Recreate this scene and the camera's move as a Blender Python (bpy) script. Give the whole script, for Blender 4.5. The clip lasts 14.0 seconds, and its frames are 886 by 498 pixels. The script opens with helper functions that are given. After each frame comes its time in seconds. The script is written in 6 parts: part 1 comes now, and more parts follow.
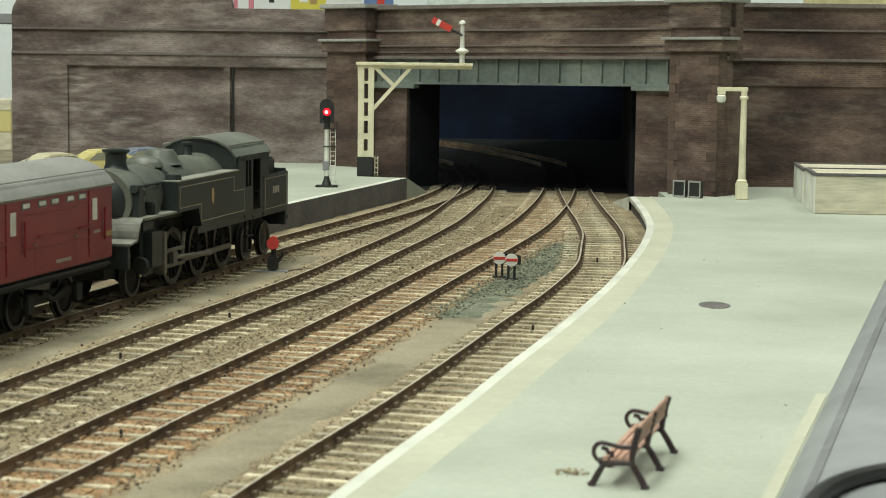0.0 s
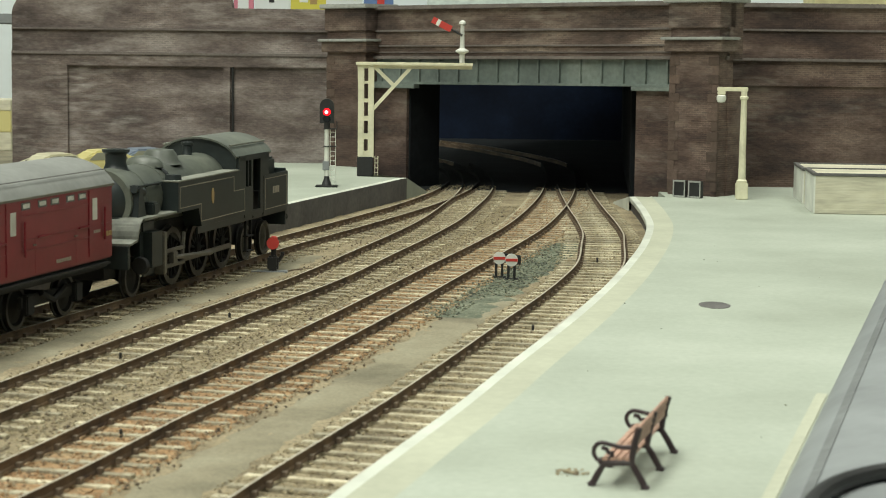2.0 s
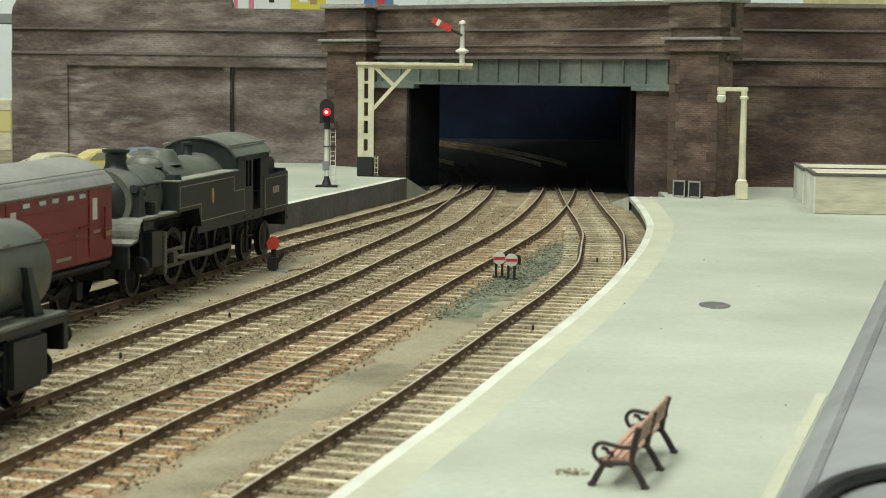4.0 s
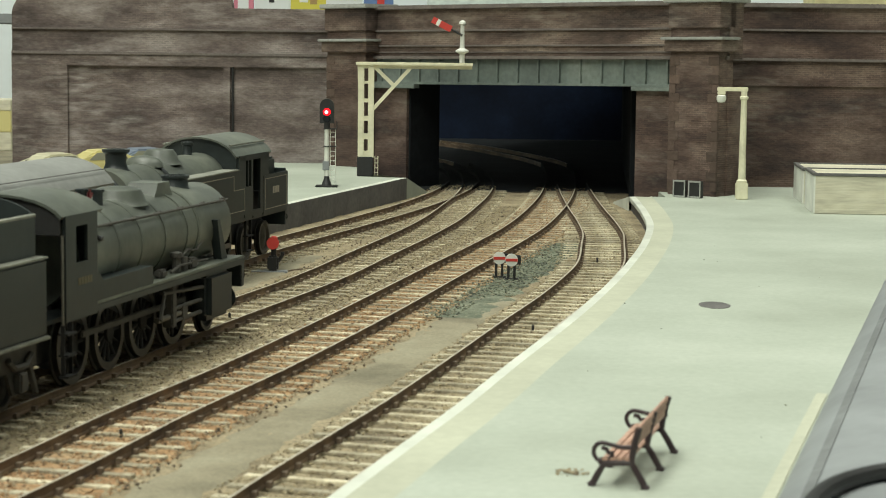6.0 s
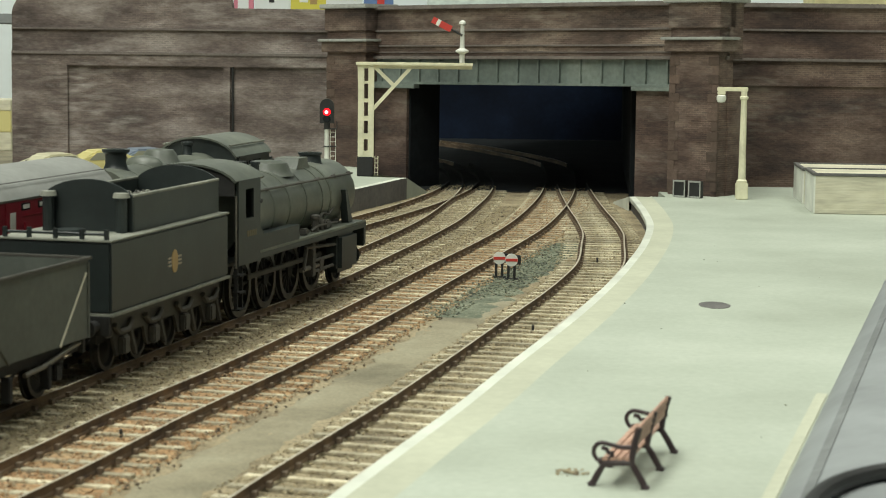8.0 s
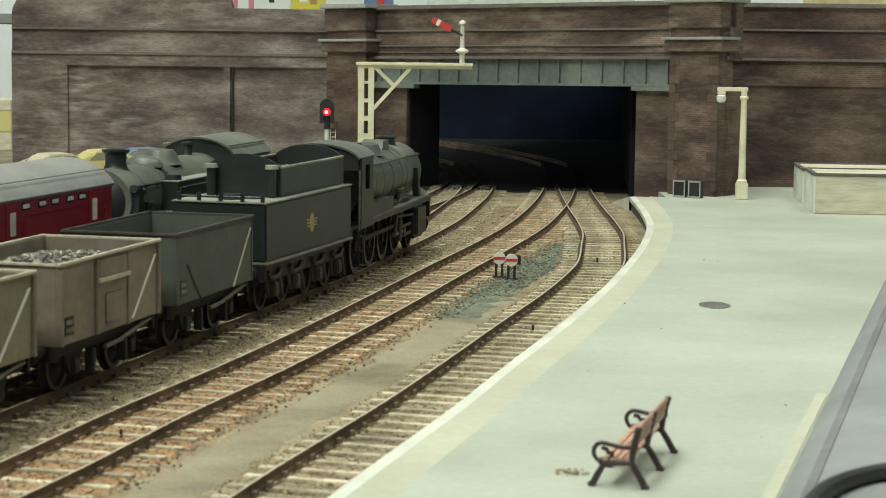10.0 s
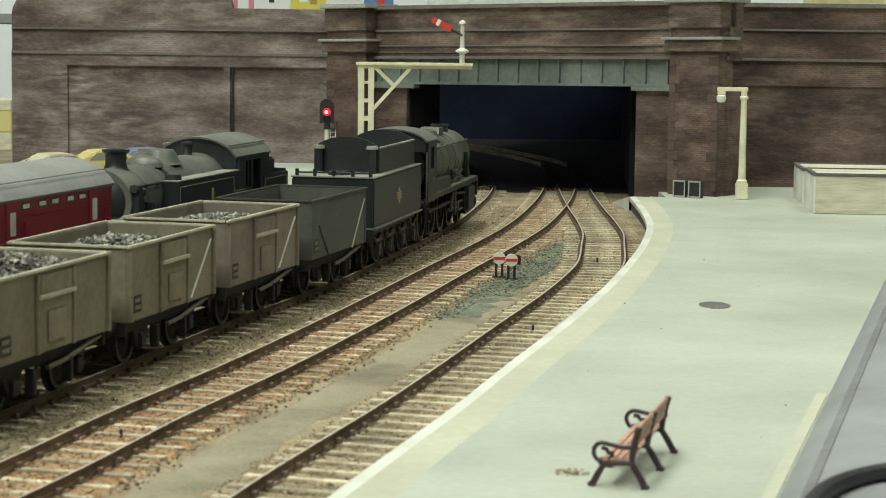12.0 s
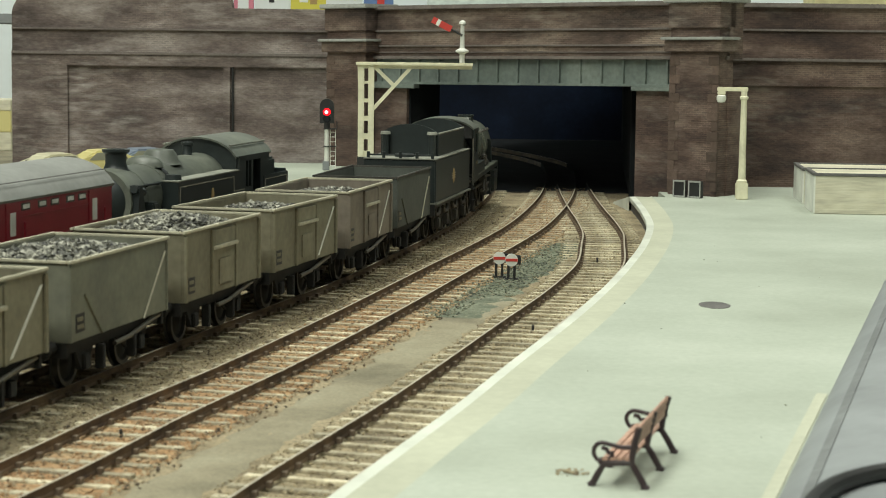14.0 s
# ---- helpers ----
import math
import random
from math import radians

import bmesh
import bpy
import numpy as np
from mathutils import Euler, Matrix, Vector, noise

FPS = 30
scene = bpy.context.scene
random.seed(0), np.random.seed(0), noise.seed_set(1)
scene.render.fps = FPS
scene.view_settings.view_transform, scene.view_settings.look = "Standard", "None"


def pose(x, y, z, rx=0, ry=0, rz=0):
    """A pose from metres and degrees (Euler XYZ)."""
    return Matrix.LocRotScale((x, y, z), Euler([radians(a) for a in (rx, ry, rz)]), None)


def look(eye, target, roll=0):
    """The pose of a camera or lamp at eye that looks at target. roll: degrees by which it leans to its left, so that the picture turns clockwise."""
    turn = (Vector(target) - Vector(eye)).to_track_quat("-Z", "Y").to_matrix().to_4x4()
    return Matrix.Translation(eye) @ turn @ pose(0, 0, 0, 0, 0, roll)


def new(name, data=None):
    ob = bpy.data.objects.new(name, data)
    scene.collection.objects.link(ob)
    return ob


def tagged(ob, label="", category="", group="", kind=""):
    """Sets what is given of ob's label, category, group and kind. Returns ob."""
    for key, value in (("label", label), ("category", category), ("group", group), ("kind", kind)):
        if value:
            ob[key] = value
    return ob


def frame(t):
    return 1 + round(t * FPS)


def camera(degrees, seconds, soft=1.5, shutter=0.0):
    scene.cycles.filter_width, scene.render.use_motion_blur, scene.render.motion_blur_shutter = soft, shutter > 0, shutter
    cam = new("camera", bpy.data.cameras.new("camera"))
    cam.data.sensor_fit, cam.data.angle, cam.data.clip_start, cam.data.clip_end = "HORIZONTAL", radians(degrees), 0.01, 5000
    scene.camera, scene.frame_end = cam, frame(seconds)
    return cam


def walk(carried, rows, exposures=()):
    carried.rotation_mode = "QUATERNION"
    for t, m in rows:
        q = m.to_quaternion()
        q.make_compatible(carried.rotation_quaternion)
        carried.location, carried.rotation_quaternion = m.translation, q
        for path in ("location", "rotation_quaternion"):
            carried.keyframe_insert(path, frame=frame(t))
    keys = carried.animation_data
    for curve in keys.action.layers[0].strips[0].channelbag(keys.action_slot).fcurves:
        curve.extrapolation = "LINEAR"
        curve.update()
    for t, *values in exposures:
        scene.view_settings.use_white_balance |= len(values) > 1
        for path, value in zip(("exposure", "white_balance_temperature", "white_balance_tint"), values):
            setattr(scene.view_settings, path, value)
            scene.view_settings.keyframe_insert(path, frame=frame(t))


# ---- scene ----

MM = 0.001
# ---- camera and its stand ----
cam = camera(24.92, 14.0, soft=1.0)
EYE = (0.0, 0.0, 85.4 * MM)
TILT, LEAN = 6.136, 0.707
cam_pose = look(EYE, (0, math.cos(radians(TILT)), EYE[2] - math.sin(radians(TILT))), LEAN)
walk(cam, [(0.0, cam_pose), (14.0, cam_pose)], exposures=[(0.0, 0.0), (14.0, 0.0)])

# ---- light: a white room with rows of ceiling lights ----
world = bpy.data.worlds.new("room_air")
scene.world = world
world.use_nodes = True
wbg = world.node_tree.nodes["Background"]
wbg.inputs[0].default_value = (0.86, 0.93, 0.84, 1)
wbg.inputs[1].default_value = 0.8


def area_lamp(name, x, y, z, sx, sy, watts, color):
    data = bpy.data.lights.new(name, "AREA")
    data.shape, data.size, data.size_y, data.energy, data.color = "RECTANGLE", sx, sy, watts, color
    ob = new(name, data)
    ob.matrix_basis = pose(x, y, z)
    return ob


LAMP_TINT = (0.97, 1.0, 0.89)
area_lamp("ceiling_light_lamp", -0.45, 0.65, 1.75, 0.3, 1.6, 30, LAMP_TINT)
area_lamp("ceiling_light_lamp", 0.75, 0.75, 1.75, 0.3, 1.6, 15, LAMP_TINT)
area_lamp("ceiling_light_lamp", -0.8, -0.8, 1.75, 1.6, 0.4, 40, LAMP_TINT)
# a shallow depth of field, as a close camera has
cam.data.dof.use_dof, cam.data.dof.focus_distance, cam.data.dof.aperture_fstop = True, 0.84, 84.0



# ---- materials ----
def material(name, base, rough=0.7, metal=0.0, dark=None, light=None, scale=300.0, fine=1500.0, bump=0.2, spread=0.5,
             stretch=(1, 1, 1), random_tone=0.0, spec=0.5, fine_amount=0.35, bump_mm=0.3):
    """A surface with broad stains and fine grain; scale per metre."""
    m = bpy.data.materials.new(name)
    m.use_nodes = True
    nt = m.node_tree
    n, l = nt.nodes, nt.links
    bsdf = n["Principled BSDF"]
    bsdf.inputs["Roughness"].default_value = rough
    bsdf.inputs["Metallic"].default_value = metal
    bsdf.inputs["Specular IOR Level"].default_value = spec
    co = n.new("ShaderNodeTexCoord")
    mp = n.new("ShaderNodeMapping")
    mp.inputs["Scale"].default_value = stretch
    l.new(co.outputs["Object"], mp.inputs["Vector"])
    big = n.new("ShaderNodeTexNoise")
    big.inputs["Scale"].default_value, big.inputs["Detail"].default_value, big.inputs["Roughness"].default_value = scale, 9, 0.62
    small = n.new("ShaderNodeTexNoise")
    small.inputs["Scale"].default_value, small.inputs["Detail"].default_value = fine, 3
    l.new(mp.outputs[0], big.inputs["Vector"])
    l.new(mp.outputs[0], small.inputs["Vector"])
    ramp = n.new("ShaderNodeValToRGB")
    dark = dark or tuple(c * 0.7 for c in base)
    light = light or tuple(min(1, c * 1.25) for c in base)
    e = ramp.color_ramp.elements
    e[0].position, e[0].color = 0.5 - spread / 2, (*dark, 1)
    e[1].position, e[1].color = 0.5 + spread / 2, (*light, 1)
    mid = e.new(0.5)
    mid.color = (*base, 1)
    l.new(big.outputs["Fac"], ramp.inputs[0])
    mix = n.new("ShaderNodeMix")
    mix.data_type, mix.blend_type = "RGBA", "OVERLAY"
    mix.inputs[0].default_value = fine_amount
    l.new(ramp.outputs[0], mix.inputs[6])
    l.new(small.outputs["Fac"], mix.inputs[7])
    out = mix.outputs[2]
    if random_tone:
        info = n.new("ShaderNodeObjectInfo")
        hsv = n.new("ShaderNodeHueSaturation")
        rng = n.new("ShaderNodeMapRange")
        rng.inputs[3].default_value, rng.inputs[4].default_value = 1 - random_tone, 1 + random_tone
        l.new(info.outputs["Random"], rng.inputs[0])
        l.new(rng.outputs[0], hsv.inputs["Value"])
        l.new(out, hsv.inputs["Color"])
        out = hsv.outputs[0]
    l.new(out, bsdf.inputs["Base Color"])
    if bump:
        b = n.new("ShaderNodeBump")
        b.inputs["Strength"].default_value, b.inputs["Distance"].default_value = bump, bump_mm * MM
        l.new(small.outputs["Fac"], b.inputs["Height"])
        l.new(b.outputs[0], bsdf.inputs["Normal"])
    return m


def add_courses(m, strength=0.35):
    """Brick courses in the mortar pattern of a model brick sheet: 3 mm by 1 mm bricks."""
    nt = m.node_tree
    n, l = nt.nodes, nt.links
    bsdf = n["Principled BSDF"]
    src = bsdf.inputs["Base Color"].links[0].from_socket
    co = n.new("ShaderNodeTexCoord")
    sep, com = n.new("ShaderNodeSeparateXYZ"), n.new("ShaderNodeCombineXYZ")
    l.new(co.outputs["Object"], sep.inputs[0])
    l.new(sep.outputs[0], com.inputs[0])
    l.new(sep.outputs[2], com.inputs[1])
    br = n.new("ShaderNodeTexBrick")
    br.inputs["Scale"].default_value = 1.0
    br.inputs["Brick Width"].default_value, br.inputs["Row Height"].default_value = 0.0032, 0.0011
    br.inputs["Mortar Size"].default_value = 0.00016
    br.inputs["Color1"].default_value, br.inputs["Color2"].default_value = (0.42, 0.42, 0.42, 1), (0.60, 0.58, 0.57, 1)
    br.inputs["Mortar"].default_value = (0.72, 0.72, 0.70, 1)
    l.new(com.outputs[0], br.inputs["Vector"])
    patch = n.new("ShaderNodeTexNoise")
    patch.inputs["Scale"].default_value = 35
    l.new(co.outputs["Object"], patch.inputs["Vector"])
    rng = n.new("ShaderNodeMapRange")
    rng.inputs[1].default_value, rng.inputs[2].default_value, rng.inputs[4].default_value = 0.35, 0.65, strength * 2
    l.new(patch.outputs["Fac"], rng.inputs[0])
    mix = n.new("ShaderNodeMix")
    mix.data_type, mix.blend_type = "RGBA", "OVERLAY"
    l.new(rng.outputs[0], mix.inputs[0])
    l.new(src, mix.inputs[6])
    l.new(br.outputs["Color"], mix.inputs[7])
    l.new(mix.outputs[2], bsdf.inputs["Base Color"])
    return m


def add_blotches(m, pale, start=0.6):
    """Patchy pale dry-brushing, mortar wash caught on the raised brick faces."""
    nt = m.node_tree
    n, l = nt.nodes, nt.links
    bsdf = n["Principled BSDF"]
    src = bsdf.inputs["Base Color"].links[0].from_socket
    co, mp = n.new("ShaderNodeTexCoord"), n.new("ShaderNodeMapping")
    mp.inputs["Scale"].default_value = (1, 1, 1.7)
    l.new(co.outputs["Object"], mp.inputs["Vector"])
    broad, streak = n.new("ShaderNodeTexNoise"), n.new("ShaderNodeTexNoise")
    broad.inputs["Scale"].default_value, broad.inputs["Detail"].default_value = 17, 6
    broad.inputs["Roughness"].default_value = 0.7
    streak.inputs["Scale"].default_value, streak.inputs["Detail"].default_value = 150, 5
    sm = n.new("ShaderNodeMapping")
    sm.inputs["Scale"].default_value = (0.5, 0.5, 2.6)
    l.new(co.outputs["Object"], sm.inputs["Vector"])
    l.new(mp.outputs[0], broad.inputs["Vector"])
    l.new(sm.outputs[0], streak.inputs["Vector"])
    ra, rb = n.new("ShaderNodeMapRange"), n.new("ShaderNodeMapRange")
    ra.inputs[1].default_value, ra.inputs[2].default_value = start - 0.08, start + 0.12
    rb.inputs[1].default_value, rb.inputs[2].default_value = 0.42, 0.66
    l.new(broad.outputs["Fac"], ra.inputs[0])
    l.new(streak.outputs["Fac"], rb.inputs[0])
    mul = n.new("ShaderNodeMath")
    mul.operation = "MULTIPLY"
    l.new(ra.outputs[0], mul.inputs[0])
    l.new(rb.outputs[0], mul.inputs[1])
    mix = n.new("ShaderNodeMix")
    mix.data_type = "RGBA"
    mix.inputs[7].default_value = (*pale, 1)
    l.new(mul.outputs[0], mix.inputs[0])
    l.new(src, mix.inputs[6])
    l.new(mix.outputs[2], bsdf.inputs["Base Color"])
    return m


def plain(name, base, rough=0.5, metal=0.0, glow=0.0):
    m = bpy.data.materials.new(name)
    m.use_nodes = True
    b = m.node_tree.nodes["Principled BSDF"]
    b.inputs["Base Color"].default_value = (*base, 1)
    b.inputs["Roughness"].default_value, b.inputs["Metallic"].default_value = rough, metal
    if glow:
        b.inputs["Emission Color"].default_value = (*base, 1)
        b.inputs["Emission Strength"].default_value = glow
    return m


M_BALLAST = material("ballast_tan", (0.27, 0.22, 0.135), 0.95, dark=(0.15, 0.12, 0.075), light=(0.38, 0.32, 0.21), scale=45, fine=900, bump=0.9, fine_amount=0.8, spread=0.4, bump_mm=0.8)
M_BALLAST_BROWN = material("ballast_rusty", (0.31, 0.185, 0.088), 0.95, dark=(0.15, 0.085, 0.045), light=(0.40, 0.30, 0.175), scale=55, fine=700, bump=0.9, fine_amount=0.8, bump_mm=0.8)
M_BALLAST_GREEN = material("ballast_grey_green", (0.13, 0.145, 0.10), 0.95, dark=(0.05, 0.058, 0.045), light=(0.25, 0.265, 0.19), scale=60, fine=800, bump=0.9, fine_amount=0.7, bump_mm=0.8)
M_CINDER = material("cinder_walkway", (0.25, 0.222, 0.15), 0.95, scale=38, fine=1200, dark=(0.15, 0.135, 0.09), light=(0.31, 0.285, 0.20), spread=0.4, bump=0.5)
M_SLEEPER = material("sleeper_weathered", (0.42, 0.375, 0.265), 0.9, scale=110, fine=900, dark=(0.20, 0.165, 0.105), light=(0.55, 0.50, 0.37), spread=0.35, bump=0.4, random_tone=0.34)
M_CHAIR = material("rail_chair_brown", (0.15, 0.11, 0.075), 0.8, scale=300, fine=1500)
M_RAIL = material("rail_side_rust", (0.125, 0.082, 0.048), 0.75, scale=90, fine=900, light=(0.19, 0.125, 0.07), dark=(0.05, 0.034, 0.024), spread=0.35)
M_RAILTOP = material("rail_top_steel", (0.46, 0.41, 0.32), 0.42, 0.15, scale=150, fine=900, bump=0.05)
M_PLATFORM = material("platform_asphalt_pale", (0.385, 0.42, 0.35), 0.72, scale=11, fine=500, bump=0.15, dark=(0.30, 0.325, 0.265), light=(0.47, 0.505, 0.43), spread=0.5, fine_amount=0.12)
M_PLATFORM_STRIP = material("platform_strip_cream", (0.455, 0.465, 0.36), 0.75, scale=12, fine=400, bump=0.1, spread=0.7, fine_amount=0.12)
M_EDGE = material("platform_edge_white", (0.59, 0.61, 0.53), 0.6, scale=30, fine=300, bump=0.05, fine_amount=0.08)
M_FACE = material("platform_face_grey", (0.12, 0.115, 0.11), 0.85, scale=60, fine=500)
M_BRICK = add_blotches(add_courses(material("brick_umber", (0.152, 0.12, 0.108), 0.9, scale=26, fine=420, stretch=(0.8, 0.8, 2.4), dark=(0.072, 0.055, 0.05), light=(0.29, 0.252, 0.232), spread=0.28, bump=0.7, bump_mm=0.4, fine_amount=0.45), 0.34), (0.37, 0.335, 0.31), 0.56)
M_BRICK_RED = add_blotches(add_courses(material("brick_red_brown", (0.078, 0.05, 0.04), 0.9, scale=24, fine=420, stretch=(0.8, 0.8, 2.2), dark=(0.034, 0.023, 0.02), light=(0.16, 0.115, 0.092), spread=0.27, bump=0.7, bump_mm=0.4, fine_amount=0.45), 0.5), (0.20, 0.17, 0.142), 0.57)
M_STONE = material("string_course_stone", (0.165, 0.14, 0.125), 0.85, scale=60, fine=600)
M_CAP = material("cap_stone_pale", (0.34, 0.345, 0.32), 0.8, scale=60, fine=500)
M_GIRDER = material("girder_blue_grey", (0.15, 0.18, 0.162), 0.62, scale=22, fine=400, light=(0.26, 0.295, 0.26), dark=(0.09, 0.108, 0.10), spread=0.4)
# bluish board colour, taken down to near-black to paint the yard's dimness
M_TUNNEL = material("yard_board_shaded_blue", (0.004, 0.008, 0.019), 0.95, scale=11, fine=300, dark=(0.0018, 0.0036, 0.0085), light=(0.010, 0.019, 0.043), spec=0.2, spread=0.4)
# near-black that holds the tunnel's shade in the colour itself
M_TUNNEL_SHADE = material("tunnel_shade_black", (0.008, 0.0095, 0.011), 0.95, scale=25, fine=300, dark=(0.004, 0.005, 0.006), light=(0.018, 0.021, 0.023), spec=0.2)
M_CREAM = material("cream_paint", (0.72, 0.69, 0.50), 0.5, scale=60, fine=700, bump=0.05, fine_amount=0.15)
M_WHITE = material("white_paint", (0.72, 0.73, 0.66), 0.5, scale=60, fine=600, bump=0.05, fine_amount=0.1)
M_BLACK = material("black_paint", (0.018, 0.018, 0.018), 0.5, scale=100, fine=900, bump=0.05)
M_LOCO = material("loco_black_dusty", (0.0165, 0.0225, 0.022), 0.42, scale=40, fine=500, light=(0.035, 0.044, 0.041), dark=(0.0085, 0.012, 0.012), bump=0.06, spread=0.6, fine_amount=0.25)
M_LOCO_TOP = material("loco_smoke_grey", (0.112, 0.122, 0.099), 0.44, scale=34, fine=500, light=(0.215, 0.225, 0.18), dark=(0.044, 0.051, 0.044), bump=0.06, spread=0.5, fine_amount=0.25)
M_DUST = material("settled_dust_grey", (0.20, 0.205, 0.17), 0.7, scale=60, fine=600, dark=(0.10, 0.104, 0.088), light=(0.30, 0.30, 0.25), spread=0.4, bump=0.06)
M_FRAME = material("underframe_dirt", (0.017, 0.017, 0.016), 0.8, scale=120, fine=900)
M_BOGIE = material("axle_box_dust", (0.06, 0.056, 0.047), 0.7, scale=120, fine=900)
M_TYRE = material("tyre_steel", (0.045, 0.044, 0.04), 0.4, 0.4, scale=120, fine=900, bump=0.05)
M_ROD = material("rod_steel", (0.16, 0.15, 0.125), 0.45, 0.5, scale=120, fine=900, bump=0.05)
M_WAGON = material("wagon_grey_olive", (0.215, 0.20, 0.135), 0.65, scale=40, fine=500, light=(0.27, 0.25, 0.175), dark=(0.13, 0.11, 0.07), bump=0.1, spread=0.5, random_tone=0.12, fine_amount=0.3)
M_WAGON_DARK = material("wagon_dark_grey", (0.088, 0.097, 0.083), 0.7, scale=40, fine=500, bump=0.1, fine_amount=0.2)
M_WAGON_RIM = material("wagon_rim_worn", (0.46, 0.435, 0.33), 0.7, scale=60, fine=500, bump=0.1)
M_COAL = material("coal_dusty", (0.13, 0.128, 0.105), 0.6, scale=330, fine=900, dark=(0.018, 0.018, 0.017), light=(0.42, 0.41, 0.34), spread=0.26)
M_COACH = material("coach_crimson", (0.20, 0.014, 0.024), 0.36, scale=40, fine=500, light=(0.25, 0.024, 0.034), dark=(0.15, 0.010, 0.018), bump=0.04, fine_amount=0.12)
M_ROOF = material("coach_roof_grey", (0.22, 0.225, 0.21), 0.65, scale=40, fine=400, bump=0.06, fine_amount=0.15)
M_RED = plain("signal_red", (0.55, 0.05, 0.038), 0.5)
M_REDGLOW = plain("red_lamp_glow", (1.0, 0.004, 0.012), 0.4, glow=2.2)
M_REDCORE = plain("red_lamp_core", (1.0, 0.25, 0.25), 0.4, glow=6.0)
M_GOLD = plain("gilt_emblem", (0.36, 0.24, 0.095), 0.5)
M_NUMBER = plain("faded_number_gilt", (0.13, 0.115, 0.07), 0.6)
M_LINING = plain("lining_cream", (0.33, 0.30, 0.24), 0.6)
M_GLASS = plain("window_dark_glass", (0.02, 0.022, 0.025), 0.12)
M_WINDOW = material("window_frosted", (0.55, 0.55, 0.5), 0.3, scale=60, fine=300, bump=0)
M_WOOD = material("bench_wood", (0.44, 0.27, 0.20), 0.6, scale=200, fine=900, stretch=(1, 1, 4))
M_IRON = material("bench_iron", (0.035, 0.02, 0.022), 0.5, scale=300, fine=900, bump=0.05)
M_CARD = material("hut_card_cream", (0.58, 0.55, 0.42), 0.8, scale=90, fine=400, stretch=(0.3, 1, 3), bump=0.1)
M_YELLOW = plain("car_yellow", (0.64, 0.57, 0.25), 0.35)
M_GREY = material("grey_plastic", (0.245, 0.26, 0.265), 0.5, scale=30, fine=300, bump=0.02, fine_amount=0.08)
M_ROOM = material("room_wall_pale", (0.62, 0.66, 0.66), 0.9, scale=3, fine=60, bump=0.02, fine_amount=0.05)
M_FLOOR = material("room_floor_grey", (0.2, 0.19, 0.18), 0.8, scale=5, fine=80)


# ---- mesh helpers: all lengths below are in millimetres ----
def thing(name, label, category, x=0.0, y=0.0, z=0.0, turn=0.0, group="", kind=""):
    ob = new(name)
    ob.empty_display_size = 0.005
    ob.matrix_basis = pose(x * MM, y * MM, z * MM, 0, 0, turn)
    return tagged(ob, label, category, group, kind)


def mesh_of(bm, mats, smooth=False):
    me = bpy.data.meshes.new("mesh")
    bmesh.ops.recalc_face_normals(bm, faces=bm.faces)
    bmesh.ops.scale(bm, vec=(MM, MM, MM), verts=bm.verts)
    bm.to_mesh(me)
    bm.free()
    for m in mats if isinstance(mats, (list, tuple)) else [mats]:
        me.materials.append(m)
    if smooth:
        me.shade_smooth()
        me.set_sharp_from_angle(angle=radians(35))
    return me


def part(name, bm, mats, parent, label="", smooth=True, at=(0, 0, 0), turn=0.0):
    ob = new(name, mesh_of(bm, mats, smooth))
    ob.parent = parent
    ob.matrix_basis = pose(at[0] * MM, at[1] * MM, at[2] * MM, 0, 0, turn)
    if label:
        ob["label"] = label
    return ob


def solid(name, bm, mats, label, category="", kind="", group="", at=(0, 0, 0), turn=0.0, smooth=True):
    ob = new(name, mesh_of(bm, mats, smooth))
    ob.matrix_basis = pose(at[0] * MM, at[1] * MM, at[2] * MM, 0, 0, turn)
    return tagged(ob, label, category, group, kind)


def box(bm, x0, x1, y0, y1, z0, z1, r=0.0, mat=0):
    geo = bmesh.ops.create_cube(bm, size=1.0)
    vs = geo["verts"]
    for v in vs:
        v.co = Vector(((x0 + x1) / 2 + v.co.x * (x1 - x0), (y0 + y1) / 2 + v.co.y * (y1 - y0), (z0 + z1) / 2 + v.co.z * (z1 - z0)))
    fs = {f for v in vs for f in v.link_faces}
    for f in fs:
        f.material_index = mat
    if r > 0:
        es = list({e for v in vs for e in v.link_edges})
        bmesh.ops.bevel(bm, geom=es, offset=r, segments=2, affect="EDGES", material=mat)
    return bm


def rod(bm, a, b, r, r2=None, seg=10, mat=0, caps=True):
    """A round bar from a to b."""
    a, b = Vector(a), Vector(b)
    d = b - a
    q = d.to_track_quat("Z", "Y").to_matrix().to_4x4()
    m = Matrix.Translation((a + b) / 2) @ q
    geo = bmesh.ops.create_cone(bm, cap_ends=caps, segments=seg, radius1=r, radius2=r if r2 is None else r2, depth=d.length, matrix=m)
    for f in {f for v in geo["verts"] for f in v.link_faces}:
        f.material_index = mat
    return bm


def lathe(bm, profile, m=None, seg=20, mat=0, ring_shaped=False):
    """Turn (radius, height) pairs about z."""
    rings = []
    for r, z in profile:
        ring = []
        for k in range(seg):
            a = 2 * math.pi * k / seg
            co = Vector((r * math.cos(a), r * math.sin(a), z))
            ring.append(bm.verts.new(m @ co if m else co))
        rings.append(ring)
    for r0, r1 in zip(rings, rings[1:] + rings[:1] if ring_shaped else rings[1:]):
        for k in range(seg):
            f = bm.faces.new((r0[k], r0[(k + 1) % seg], r1[(k + 1) % seg], r1[k]))
            f.material_index = mat
    if ring_shaped:
        return bm
    for ring, flip in ((rings[0], True), (rings[-1], False)):
        f = bm.faces.new(ring[::-1] if flip else ring)
        f.material_index = mat
    return bm


